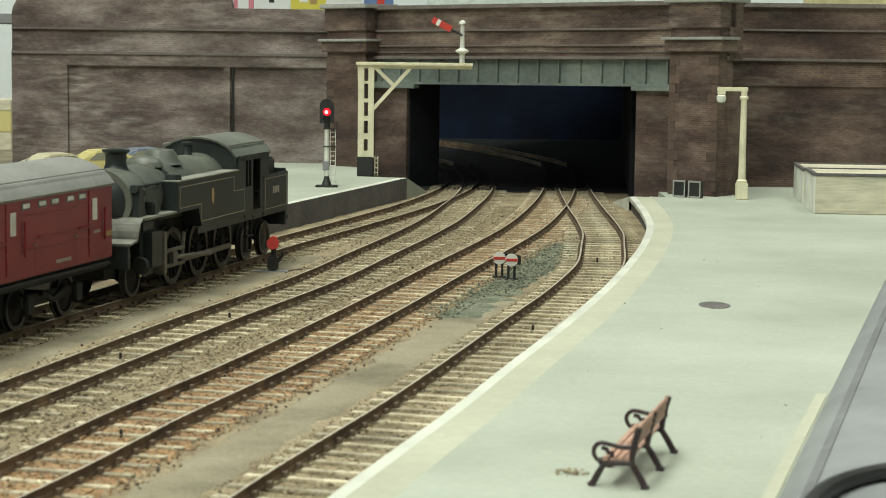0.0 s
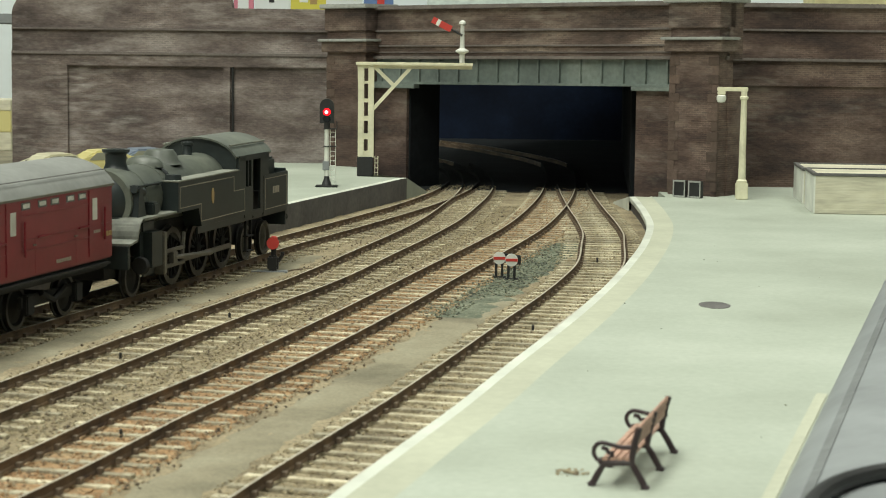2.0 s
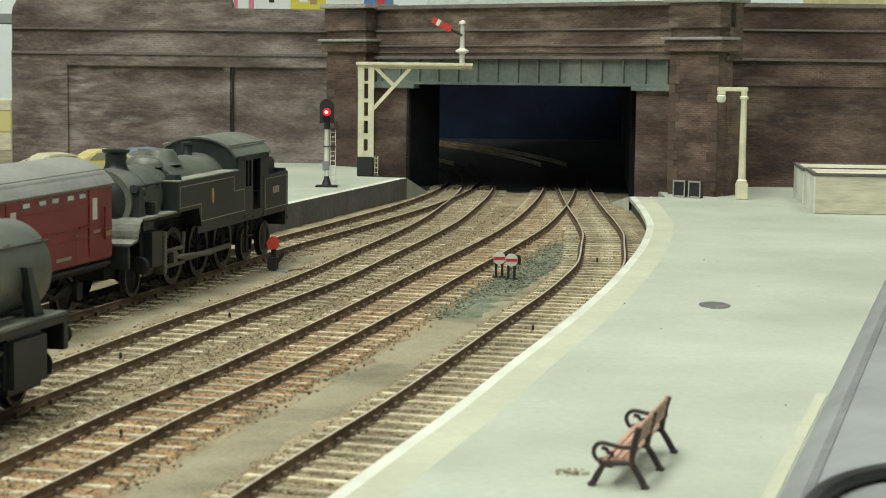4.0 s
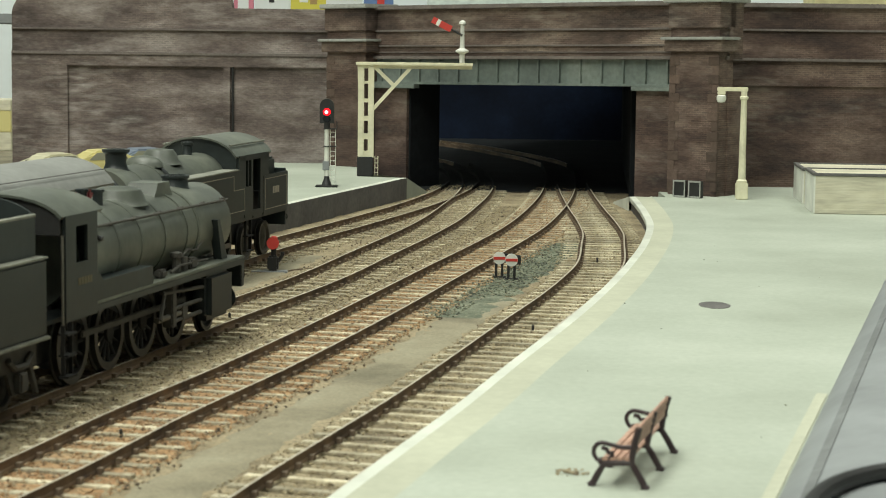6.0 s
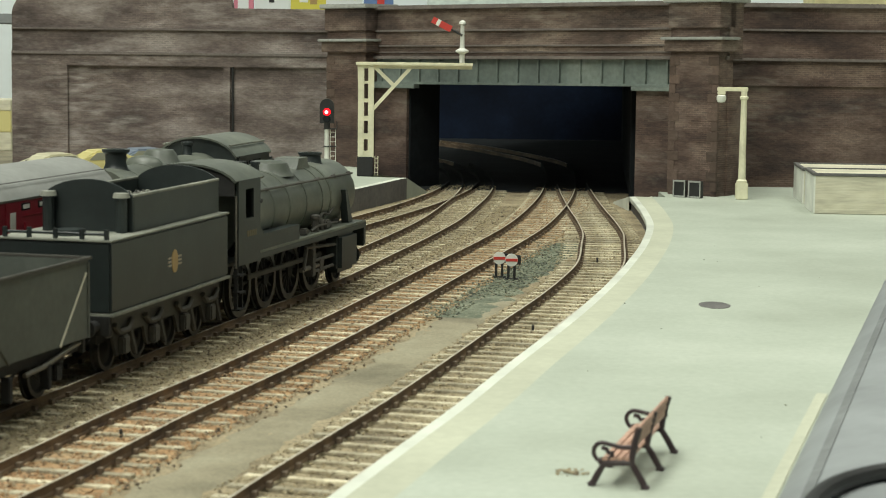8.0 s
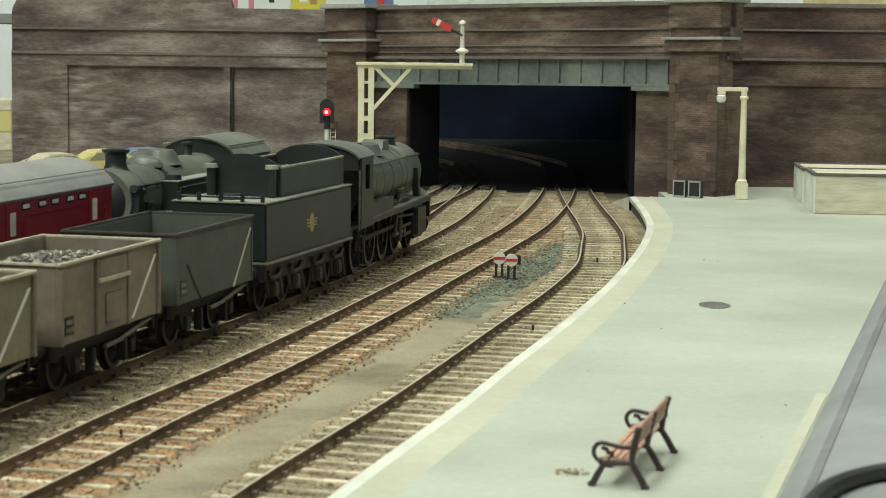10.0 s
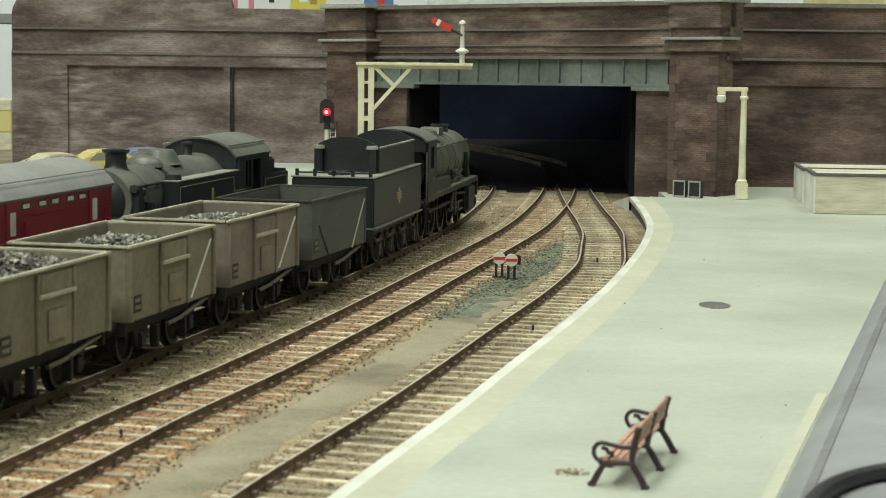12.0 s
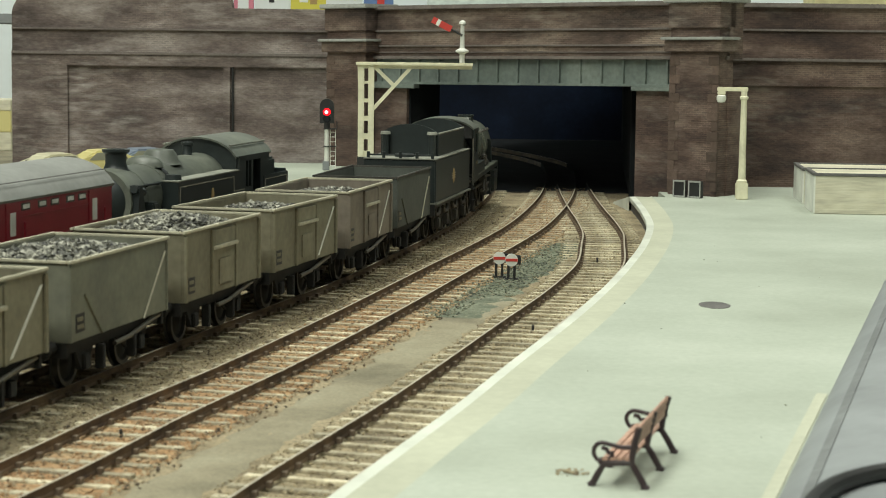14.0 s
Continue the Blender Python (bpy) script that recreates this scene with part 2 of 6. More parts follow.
def prism(bm, outline, axis, a, b, mat=0):
    """A flat outline of (p, q) pairs pushed along an axis from a to b. axis y: (x, z); x: (y, z); z: (x, y)."""
    def put(p, q, w):
        return {"y": (p, w, q), "x": (w, p, q), "z": (p, q, w)}[axis]
    lo = [bm.verts.new(put(p, q, a)) for p, q in outline]
    hi = [bm.verts.new(put(p, q, b)) for p, q in outline]
    n = len(outline)
    fs = [bm.faces.new(lo), bm.faces.new(hi[::-1])]
    fs += [bm.faces.new((lo[i], hi[i], hi[(i + 1) % n], lo[(i + 1) % n])) for i in range(n)]
    for f in fs:
        f.material_index = mat
    return bm


def tube(bm, points, r, seg=6, mat=0):
    """One bent round bar through the points."""
    P = [Vector(p) for p in points]
    rings, up = [], None
    for i, p in enumerate(P):
        d = (P[min(i + 1, len(P) - 1)] - P[max(i - 1, 0)]).normalized()
        if up is None:
            up = d.orthogonal().normalized()
        up = (up - d * up.dot(d)).normalized()
        side = d.cross(up)
        rings.append([bm.verts.new(p + (up * math.cos(2 * math.pi * k / seg) + side * math.sin(2 * math.pi * k / seg)) * r) for k in range(seg)])
    fs = [bm.faces.new(rings[0][::-1]), bm.faces.new(rings[-1])]
    for r0, r1 in zip(rings, rings[1:]):
        fs += [bm.faces.new((r0[k], r0[(k + 1) % seg], r1[(k + 1) % seg], r1[k])) for k in range(seg)]
    for f in fs:
        f.material_index = mat
    return bm


def smooth_path(P, n=16):
    """Dense points through the given ones."""
    P = np.array(P, float)
    Q = np.vstack([2 * P[0] - P[1], P, 2 * P[-1] - P[-2]])
    out = []
    for i in range(1, len(Q) - 2):
        a, b, c, d = Q[i - 1:i + 3]
        ln = np.linalg.norm(c - b)
        m0, m1 = (c - a) / np.linalg.norm(c - a) * ln, (d - b) / np.linalg.norm(d - b) * ln
        for k in range(n):
            t = k / n
            out.append((2 * t**3 - 3 * t**2 + 1) * b + (t**3 - 2 * t**2 + t) * m0 + (3 * t**2 - 2 * t**3) * c + (t**3 - t**2) * m1)
    out.append(Q[-2])
    return np.array(out)


class Line:
    """A track's centre line, measured by its length."""
    def __init__(self, pts):
        self.p = smooth_path(pts)
        self.s = np.r_[0, np.cumsum(np.linalg.norm(np.diff(self.p, axis=0), axis=1))]

    def at(self, s):
        e = 2.0
        x, y = np.interp(s, self.s, self.p[:, 0]), np.interp(s, self.s, self.p[:, 1])
        tx = np.interp(s + e, self.s, self.p[:, 0]) - np.interp(s - e, self.s, self.p[:, 0])
        ty = np.interp(s + e, self.s, self.p[:, 1]) - np.interp(s - e, self.s, self.p[:, 1])
        q = math.hypot(tx, ty)
        return x, y, tx / q, ty / q

    def side(self, s, off, z=0.0):
        x, y, tx, ty = self.at(s)
        return (x + ty * off, y - tx * off, z)


# ---- the tracks' centre lines ----
LINE_A = Line([(-300, -120), (-195, 310), (-131.5, 560), (-106, 652), (-72, 793), (-53, 859), (-31, 937), (-17, 990), (-4, 1050), (6, 1110), (12, 1180), (9, 1260), (-8, 1360), (-45, 1460)])
LINE_B = Line([(-360, -560), (-184, 150), (-107, 445), (-72.2, 587), (-44.2, 694.5), (-27.3, 780), (-14.5, 845), (-2, 918), (8, 1000), (16, 1080), (20, 1160), (18, 1250), (5, 1350), (-25, 1450), (-90, 1570)])
LINE_C = Line([(-165, 60), (-93, 335), (-78.7, 388), (-65.7, 443), (-47.7, 509), (-23.8, 610), (1.3, 726), (23.3, 826), (38.3, 904), (52.4, 1003), (62, 1090), (68, 1170), (73, 1260), (72, 1350), (50, 1450), (8, 1570), (-60, 1680)])
LINE_D = Line([(-98, 70), (-30, 361), (-23.2, 389), (-2.6, 467), (28.3, 600.5), (39.6, 648), (52.2, 709), (60, 756), (66, 823), (69.5, 868), (70.8, 926), (71.0, 985), (71.8, 1050), (73, 1110), (76, 1200)])
GAUGE = 16.7
RAIL_Z = 0.0
SLEEPER_TOP = -2.5
GROUND = -5.0


def sweep(bm, line, s0, s1, step, outline, mats):
    """Push an outline of (offset, height) pairs along a line."""
    rows = []
    for s in np.arange(s0, s1 + step / 2, step):
        rows.append([bm.verts.new(line.side(s, o, z)) for o, z in outline])
    n = len(outline)
    for r0, r1 in zip(rows, rows[1:]):
        for k in range(n):
            bm.faces.new((r0[k], r0[(k + 1) % n], r1[(k + 1) % n], r1[k])).material_index = mats[k]
    bm.faces.new(rows[0])
    bm.faces.new(rows[-1][::-1])
    return bm


def sleeper_mesh(half):
    bm = bmesh.new()
    box(bm, -1.3, 1.3, -half, half, -1.6, 0, 0.22)
    return mesh_of(bm, M_SLEEPER)


SLEEPER = sleeper_mesh(16.5)


def railway_track(line, s0, s1, label, gap, far):
    t = thing("railway_track", label, "track", kind="structure", group="running tracks")
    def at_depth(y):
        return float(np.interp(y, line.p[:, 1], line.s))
    # between these depths the rails are coloured black to paint the tunnel's shade
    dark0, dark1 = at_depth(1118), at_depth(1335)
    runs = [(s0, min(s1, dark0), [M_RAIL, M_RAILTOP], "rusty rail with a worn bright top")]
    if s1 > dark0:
        runs.append((dark0, min(s1, dark1), [M_TUNNEL_SHADE, M_TUNNEL_SHADE], "rail inside the tunnel, blackened for its shade"))
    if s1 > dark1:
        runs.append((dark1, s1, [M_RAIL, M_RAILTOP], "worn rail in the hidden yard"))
    for sgn in (-1, 1):
        c = sgn * GAUGE / 2 + sgn * 0.4
        o = [(c - 0.32, 0), (c + 0.32, 0), (c + 0.32, -0.5), (c + 0.14, -0.75), (c + 0.14, -1.8), (c + 0.36, -2.1), (c + 0.36, -2.5), (c - 0.36, -2.5), (c - 0.36, -2.1), (c - 0.14, -1.8), (c - 0.14, -0.75), (c - 0.32, -0.5)]
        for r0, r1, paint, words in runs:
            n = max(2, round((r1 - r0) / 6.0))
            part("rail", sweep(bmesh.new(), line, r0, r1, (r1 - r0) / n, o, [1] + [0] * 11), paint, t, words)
    chairs = bmesh.new()
    s = s0 + 2
    while s < s1:
        x, y, tx, ty = line.at(s)
        ang = math.degrees(math.atan2(ty, tx))
        jog = random.uniform(-2.2, 2.2)
        if y < far:
            ob = new("sleeper", SLEEPER)
            ob.parent = t
            ob.matrix_basis = pose(x * MM, y * MM, (SLEEPER_TOP - random.uniform(0, 0.25)) * MM, 0, 0, ang + jog)
        for sgn in (-1, 1) if y < far else ():
            for q in (-1, 1):
                c = sgn * (GAUGE / 2 + 0.4) + q * 0.85
                px, py, _ = line.side(s, c)
                m = pose(px, py, -2.05, 0, 0, ang)
                bmesh.ops.create_cube(chairs, size=1.0, matrix=m @ Matrix.Diagonal((1.7, 1.05, 1.2, 1)))
        s += gap + random.uniform(-0.35, 0.35)
    tagged(part("rail_chairs", chairs, M_CHAIR, t, "dark cast rail chairs", smooth=False), kind="stuff")
    return t


# ---- room and baseboard ----
bm = box(bmesh.new(), -3000, 3000, -2500, 3500, -1010, -1000)
solid("floor", bm, M_FLOOR, "grey floor of the exhibition room", kind="structure")
for nm, b in (("wall_north", (-3000, 3000, 3500, 3550)), ("wall_south", (-3000, 3000, -2550, -2500)), ("wall_west", (-3050, -3000, -2500, 3500)), ("wall_east", (3000, 3050, -2500, 3500))):
    solid(nm, box(bmesh.new(), *b, -1000, 1900), M_ROOM, "pale painted wall of the exhibition room", kind="structure")
solid("ceiling", box(bmesh.new(), -3000, 3000, -2500, 3500, 1900, 1950), M_ROOM, "pale ceiling of the exhibition room", kind="structure")


def uneven_sheet(x0, x1, y0, y1, step, z, amp):
    bm = bmesh.new()
    nx, ny = int((x1 - x0) / step), int((y1 - y0) / step)
    rows = []
    for j in range(ny + 1):
        row = []
        for i in range(nx + 1):
            x, y = x0 + i * step, y0 + j * step
            row.append(bm.verts.new((x, y, z + amp * noise.noise((x / 9, y / 9, 0)) + amp * 0.6 * noise.noise((x / 2.7, y / 2.7, 3)))))
        rows.append(row)
    for r0, r1 in zip(rows, rows[1:]):
        for i in range(nx):
            bm.faces.new((r0[i], r0[i + 1], r1[i + 1], r1[i]))
    return bm


solid("ground", uneven_sheet(-200, 120, 330, 1300, 2.5, -3.35, 0.4), M_BALLAST, "tan ballast and ash between the tracks", kind="structure")
bm = box(bmesh.new(), -900, 900, -900, 1900, -40, -6)
solid("baseboard", bm, M_CINDER, "flat baseboard that carries the model railway", "baseboard", kind="structure")

for x, y in ((-820, -820), (820, -820), (-820, 1820), (820, 1820)):
    solid("table_leg", box(bmesh.new(), x - 35, x + 35, y - 35, y + 35, -1000, -40, 3), M_WOOD, "square wooden leg under the baseboard", "table leg", kind="structure")
for x, y, sx, sy in ((-450, 650, 320, 1640), (750, 750, 320, 1640), (-800, -800, 1640, 420)):
    solid("ceiling_light", box(bmesh.new(), x - sx / 2, x + sx / 2, y - sy / 2, y + sy / 2, 1770, 1900, 4), M_ROOM, "long pale ceiling light fitting", "ceiling light", group="ceiling lights", kind="structure")

# ---- tracks ----
railway_track(LINE_A, 300, 1540, "weathered track with brown rails beside the far platform", 9.3, 1135)
railway_track(LINE_B, 640, 1940, "weathered track on which the goods train runs", 9.3, 1135)
railway_track(LINE_C, 130, 1680, "track with rusty rails in orange-brown ballast", 9.3, 1135)
railway_track(LINE_D, 160, 1120, "curved track hugging the platform edge", 8.8, 1135)


# ---- platforms ----
P_TOP = 4.0
EDGE = smooth_path([(-105, 0), (-62, 170), (-20.2, 345), (-8.9, 390), (2.4, 434), (16.7, 495), (36.4, 576), (54.9, 661), (67.7, 728), (79, 795), (88, 865), (92, 930), (93.5, 975), (94.5, 1018)], 8)


def shifted(row, d):
    t = np.gradient(row, axis=0)
    t /= np.linalg.norm(t, axis=1)[:, None]
    return row + np.c_[t[:, 1], -t[:, 0]] * d


def platform():
    bm = bmesh.new()
    e0, e1, e2 = EDGE, shifted(EDGE, 3.2), shifted(EDGE, 11.5)
    far = np.c_[np.full(len(EDGE), 420.0), EDGE[:, 1]]
    rows = [[bm.verts.new((x, y, z)) for x, y in r] for r, z in ((shifted(EDGE, 1.2), GROUND - 1), (shifted(EDGE, 1.2), P_TOP - 2.0), (e0, P_TOP - 2.0), (e0, P_TOP - 0.3), (shifted(EDGE, 0.3), P_TOP), (e1, P_TOP), (e2, P_TOP), (far, P_TOP), (far, GROUND - 1))]
    mats = [0, 0, 1, 1, 1, 2, 3, 0]
    for r0, r1, m in zip(rows, rows[1:], mats):
        for i in range(len(r0) - 1):
            bm.faces.new((r0[i], r1[i], r1[i + 1], r0[i + 1])).material_index = m
    bm.faces.new([r[-1] for r in rows]).material_index = 0
    t = solid("pavement_platform", bm, [M_FACE, M_EDGE, M_PLATFORM_STRIP, M_PLATFORM], "pale grey station platform with a white painted edge", "platform", kind="structure", smooth=False)
    # the surface that runs on to the wall behind
    bm = box(bmesh.new(), 113, 420, 1018, 1110, GROUND - 1, P_TOP)
    part("platform_back", bm, M_PLATFORM, t)
    # sloping nose of the platform
    bm = bmesh.new()
    v = [bm.verts.new(c) for c in ((94.2, 1017, P_TOP - 0.02), (106, 1017, P_TOP - 0.02), (106, 1021, P_TOP - 0.02), (90, 1062, -2.5), (99, 1066, -2.5), (94.5, 1017, -6), (106, 1017, -6), (90, 1062, -6), (99, 1066, -6))]
    for f in ((0, 3, 4, 2, 1), (0, 5, 7, 3), (1, 2, 4, 8, 6), (3, 7, 8, 4)):
        bm.faces.new([v[i] for i in f])
    part("platform_nose", bm, M_EDGE, t, "white sloping nose of the platform", smooth=False)
    return t


platform()

L_TOP = 8.0


def far_platform():
    bm = bmesh.new()
    edge = [(-230, 330), (-140, 640), (-69.9, 902), (-45, 988), (-19.9, 1075)]
    ed = smooth_path(edge, 6)
    inn = shifted(ed, -4)
    far = shifted(ed, -70)
    rows = [[bm.verts.new((x, y, z)) for x, y in r] for r, z in ((ed, GROUND - 1), (ed, L_TOP), (inn, L_TOP), (far, L_TOP), (far, GROUND - 1))]
    for r0, r1, m in zip(rows, rows[1:], [0, 1, 2, 0]):
        for i in range(len(r0) - 1):
            bm.faces.new((r0[i], r1[i], r1[i + 1], r0[i + 1])).material_index = m
    bm.faces.new([r[-1] for r in rows])
    t = solid("pavement_far_platform", bm, [M_FACE, M_EDGE, M_PLATFORM], "far platform with a pale top and dark face", "platform", kind="structure", smooth=False)
    bm = bmesh.new()
    v = [bm.verts.new(c) for c in ((-19.9, 1075, L_TOP), (-45, 1105, L_TOP), (-8, 1112, -3), (-30, 1135, -3), (-19.9, 1075, -5), (-45, 1105, -5))]
    for f in ((0, 1, 3, 2), (0, 2, 4), (1, 5, 3)):
        bm.faces.new([v[i] for i in f])
    part("platform_ramp", bm, M_PLATFORM, t, "ramp down at the platform's end", smooth=False)
    bm = box(bmesh.new(), -118, -45, 1075, 1188, GROUND - 1, L_TOP - 0.05)
    part("platform_back", bm, M_PLATFORM, t)
    return t


far_platform()

# ---- the retaining wall and the bridge over the tracks ----
YL, YR = 1190.0, 1095.0


def left_wall():
    t = thing("wall_left", "dark brown brick retaining wall with recessed panels", "wall", kind="structure")
    top = [(-256, -6), (-256, 94)]
    top += [(-256 + 22 * (1 - math.cos(a)), 94 + 16 * math.sin(a)) for a in np.linspace(0.1, math.pi / 2, 8)]
    top += [(-140, 112)] + [(-140 + 14 * math.sin(a), 98.6 + 13.4 * math.cos(a)) for a in np.linspace(0.1, math.pi / 2, 8)]
    top += [(-66, 98.6), (-66, -6)]
    part("brickwork", prism(bmesh.new(), top, "y", YL, YL + 14), M_BRICK, t, smooth=False)
    # piers and bands standing proud, leaving the panels recessed
    for x0, x1 in ((-256, -223), (-131, -127)):
        part("pilaster", box(bmesh.new(), x0, x1, YL - 2.2, YL, -6, 70, 0.2), M_BRICK, t, smooth=False)
    part("drain_pipe", rod(bmesh.new(), (-125.5, YL - 1.2, -6), (-125.5, YL - 1.2, 64), 0.7), M_FRAME, t, "black drain pipe")
    part("band", box(bmesh.new(), -256, -66, YL - 2.4, YL, 64, 70.5, 0.2), M_BRICK, t, smooth=False)
    part("string_course", box(bmesh.new(), -256, -66, YL - 3.4, YL, 70.5, 72.3, 0.3), M_STONE, t, smooth=False)
    part("string_course", box(bmesh.new(), -256, -66, YL - 2.0, YL, 85.0, 86.2, 0.3), M_STONE, t, smooth=False)
    return t


def right_wall():
    t = thing("wall_right", "red-brown brick retaining wall beside the bridge", "wall", kind="structure")
    part("brickwork", box(bmesh.new(), 138, 420, YR, YR + 14, -6, 103), M_BRICK_RED, t, smooth=False)
    part("coping", box(bmesh.new(), 138, 420, YR - 3, YR + 16, 101.5, 104, 0.4), M_STONE, t, smooth=False)
    for z, h, o in ((88.8, 1.2, 1.6), (72.6, 1.6, 2.6), (59, 0.9, 1.4)):
        part("string_course", box(bmesh.new(), 138, 420, YR - o, YR, z, z + h, 0.3), M_STONE if z > 60 else M_BRICK_RED, t, smooth=False)
    return t


left_wall()
right_wall()

# the bridge stands askew; local x runs along its face, y into the hill
BX, BY = -55.0, 1165.0
BANG = math.degrees(math.atan2(-132, 184.7))


def sheared(bm):
    for v in bm.verts:
        v.co.z += 0.016 * v.co.x * max(0.0, min(1.0, v.co.z / 40))
    return bm


M_BRICK_BRIDGE = add_blotches(add_courses(material("brick_bridge_brown", (0.11, 0.077, 0.062), 0.9, scale=26, fine=420, stretch=(0.8, 0.8, 2.6), dark=(0.045, 0.032, 0.027), light=(0.23, 0.18, 0.145), spread=0.27, bump=0.7, fine_amount=0.45), 0.6), (0.28, 0.235, 0.195), 0.6)


M_QUOIN = add_blotches(material("quoin_brick", (0.105, 0.072, 0.056), 0.9, scale=60, fine=500, random_tone=0.3, bump=0.5), (0.22, 0.175, 0.14), 0.6)


def bridge():
    t = thing("bridge", "brown brick railway bridge with a blue-grey plate girder", "bridge", BX, BY, 0, BANG, kind="structure")
    bm = bmesh.new()
    box(bm, -14, 36.5, 6, 9, -6, 57)
    part("abutment", sheared(bm), M_BRICK_RED, t, smooth=False)
    bm = box(bmesh.new(), 187.5, 242, 6, 20, -6, 55)
    part("abutment", sheared(bm), M_BRICK_RED, t, smooth=False)
    part("parapet", sheared(box(bmesh.new(), -14, 242, 6, 20, 70, 99)), M_BRICK_BRIDGE, t, smooth=False)
    part("coping", sheared(box(bmesh.new(), -14, 242, 3, 23, 98, 100.4, 0.4)), M_STONE, t, smooth=False)
    for z, h, o in ((70, 1.8, 2.6), (77, 1.0, 1.2), (85.5, 1.2, 1.4), (73.5, 0.7, 0.8)):
        part("string_course", sheared(box(bmesh.new(), -14, 242, 6 - o, 6, z, z + h, 0.2)), M_STONE, t, smooth=False)
    # the plate girder with its ribs
    g = part("girder", sheared(box(bmesh.new(), 14, 214, 7, 20, 57, 70, 0.2)), M_GIRDER, t, "blue-grey riveted plate girder", smooth=False)
    part("flange", sheared(box(bmesh.new(), 14, 214, 4, 20, 55.8, 57.2, 0.2)), M_GIRDER, g, smooth=False)
    for k in range(15):
        u = 18 + k * 13.4
        part("rib", sheared(box(bmesh.new(), u, u + 0.9, 5.2, 7, 57.2, 70, 0.1)), M_GIRDER, g, smooth=False)
    for u0, u1 in ((14, 44), (186, 214)):
        part("bearing_stone", sheared(box(bmesh.new(), u0, u1, 2.5, 8, 53.5, 55.8, 0.3)), M_GIRDER, t, smooth=False)
    for u in (0.0, 227.0):
        p = part("pier", sheared(box(bmesh.new(), u - 14, u + 14, -4, 12, -6, 97, 0.3)), M_BRICK_RED, t, smooth=False)
        for k in range(14):
            w = 6.0 if k % 2 else 3.6
            for q in (-1, 1):
                x0, x1 = sorted((u + q * 14.25, u + q * (14.25 - w)))
                part("quoin", sheared(box(bmesh.new(), x0, x1, -4.35, -3.0, 6 + k * 4.7, 6 + k * 4.7 + 4.4, 0.15)), M_QUOIN, p, smooth=False)
        part("pier_cap", sheared(box(bmesh.new(), u - 18, u + 18, -8.5, 12, 80, 81.6, 0.4)), M_CAP, p, smooth=False)
        part("corbel", sheared(box(bmesh.new(), u - 16.5, u + 16.5, -6.5, 12, 74, 80, 0.4)), M_BRICK_BRIDGE, p, smooth=False)
        part("pier_block", sheared(box(bmesh.new(), u - 15, u + 15, -5.5, 12, 86, 99, 0.4)), M_BRICK_BRIDGE, p, smooth=False)
        part("pier_coping", sheared(box(bmesh.new(), u - 17, u + 17, -8, 24, 99, 101.5, 0.4)), M_CAP, p, smooth=False)
    return t


bridge()


def tunnel():
    # lining and buttresses are coloured black to paint the shade under the bridge
    t = thing("tunnel", "tunnel under the bridge, blackened for shade, opening to a hidden yard", "tunnel", kind="structure")
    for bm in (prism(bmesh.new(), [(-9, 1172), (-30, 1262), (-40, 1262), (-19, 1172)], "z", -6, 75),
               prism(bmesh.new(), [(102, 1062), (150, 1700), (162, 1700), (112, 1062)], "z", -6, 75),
               # unseen roof, its end cut aslant to let more light in at the left
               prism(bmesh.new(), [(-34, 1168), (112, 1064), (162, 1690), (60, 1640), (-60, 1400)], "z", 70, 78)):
        part("lining", bm, M_TUNNEL_SHADE, t, smooth=False)
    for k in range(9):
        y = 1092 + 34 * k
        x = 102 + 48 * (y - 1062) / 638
        part("buttress", box(bmesh.new(), x - 2.6, x + 3, y, y + 9, -6, 70, 0.3), M_TUNNEL_SHADE, t, smooth=False)
    # the dim light at the back is painted into this board's colour
    part("far_board", box(bmesh.new(), -130, 170, 1700, 1710, -6, 78), M_TUNNEL, t, "board behind the hidden yard, its blue darkened to near-black for shade", smooth=False)
    # return wall and floor: the tunnel's shade is put into their colour
    part("sooty_return_wall", prism(bmesh.new(), [(-19.5, 1150), (-3, 1170), (-7, 1174), (-24, 1153)], "z", -6, 70), M_TUNNEL_SHADE, t, "inner wall coloured black for shade", smooth=False)
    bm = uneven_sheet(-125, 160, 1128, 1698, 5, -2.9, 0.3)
    part("sooty_floor", bm, M_TUNNEL_SHADE, t, "tunnel ballast coloured black for shade")
    return t


def yard():
    solid("ground_yard", box(bmesh.new(), -420, -119, 1060, 1186, -6.1, -1.0, 0.3), M_CINDER, "ash yard at the foot of the retaining wall", kind="structure")


yard()


tunnel()

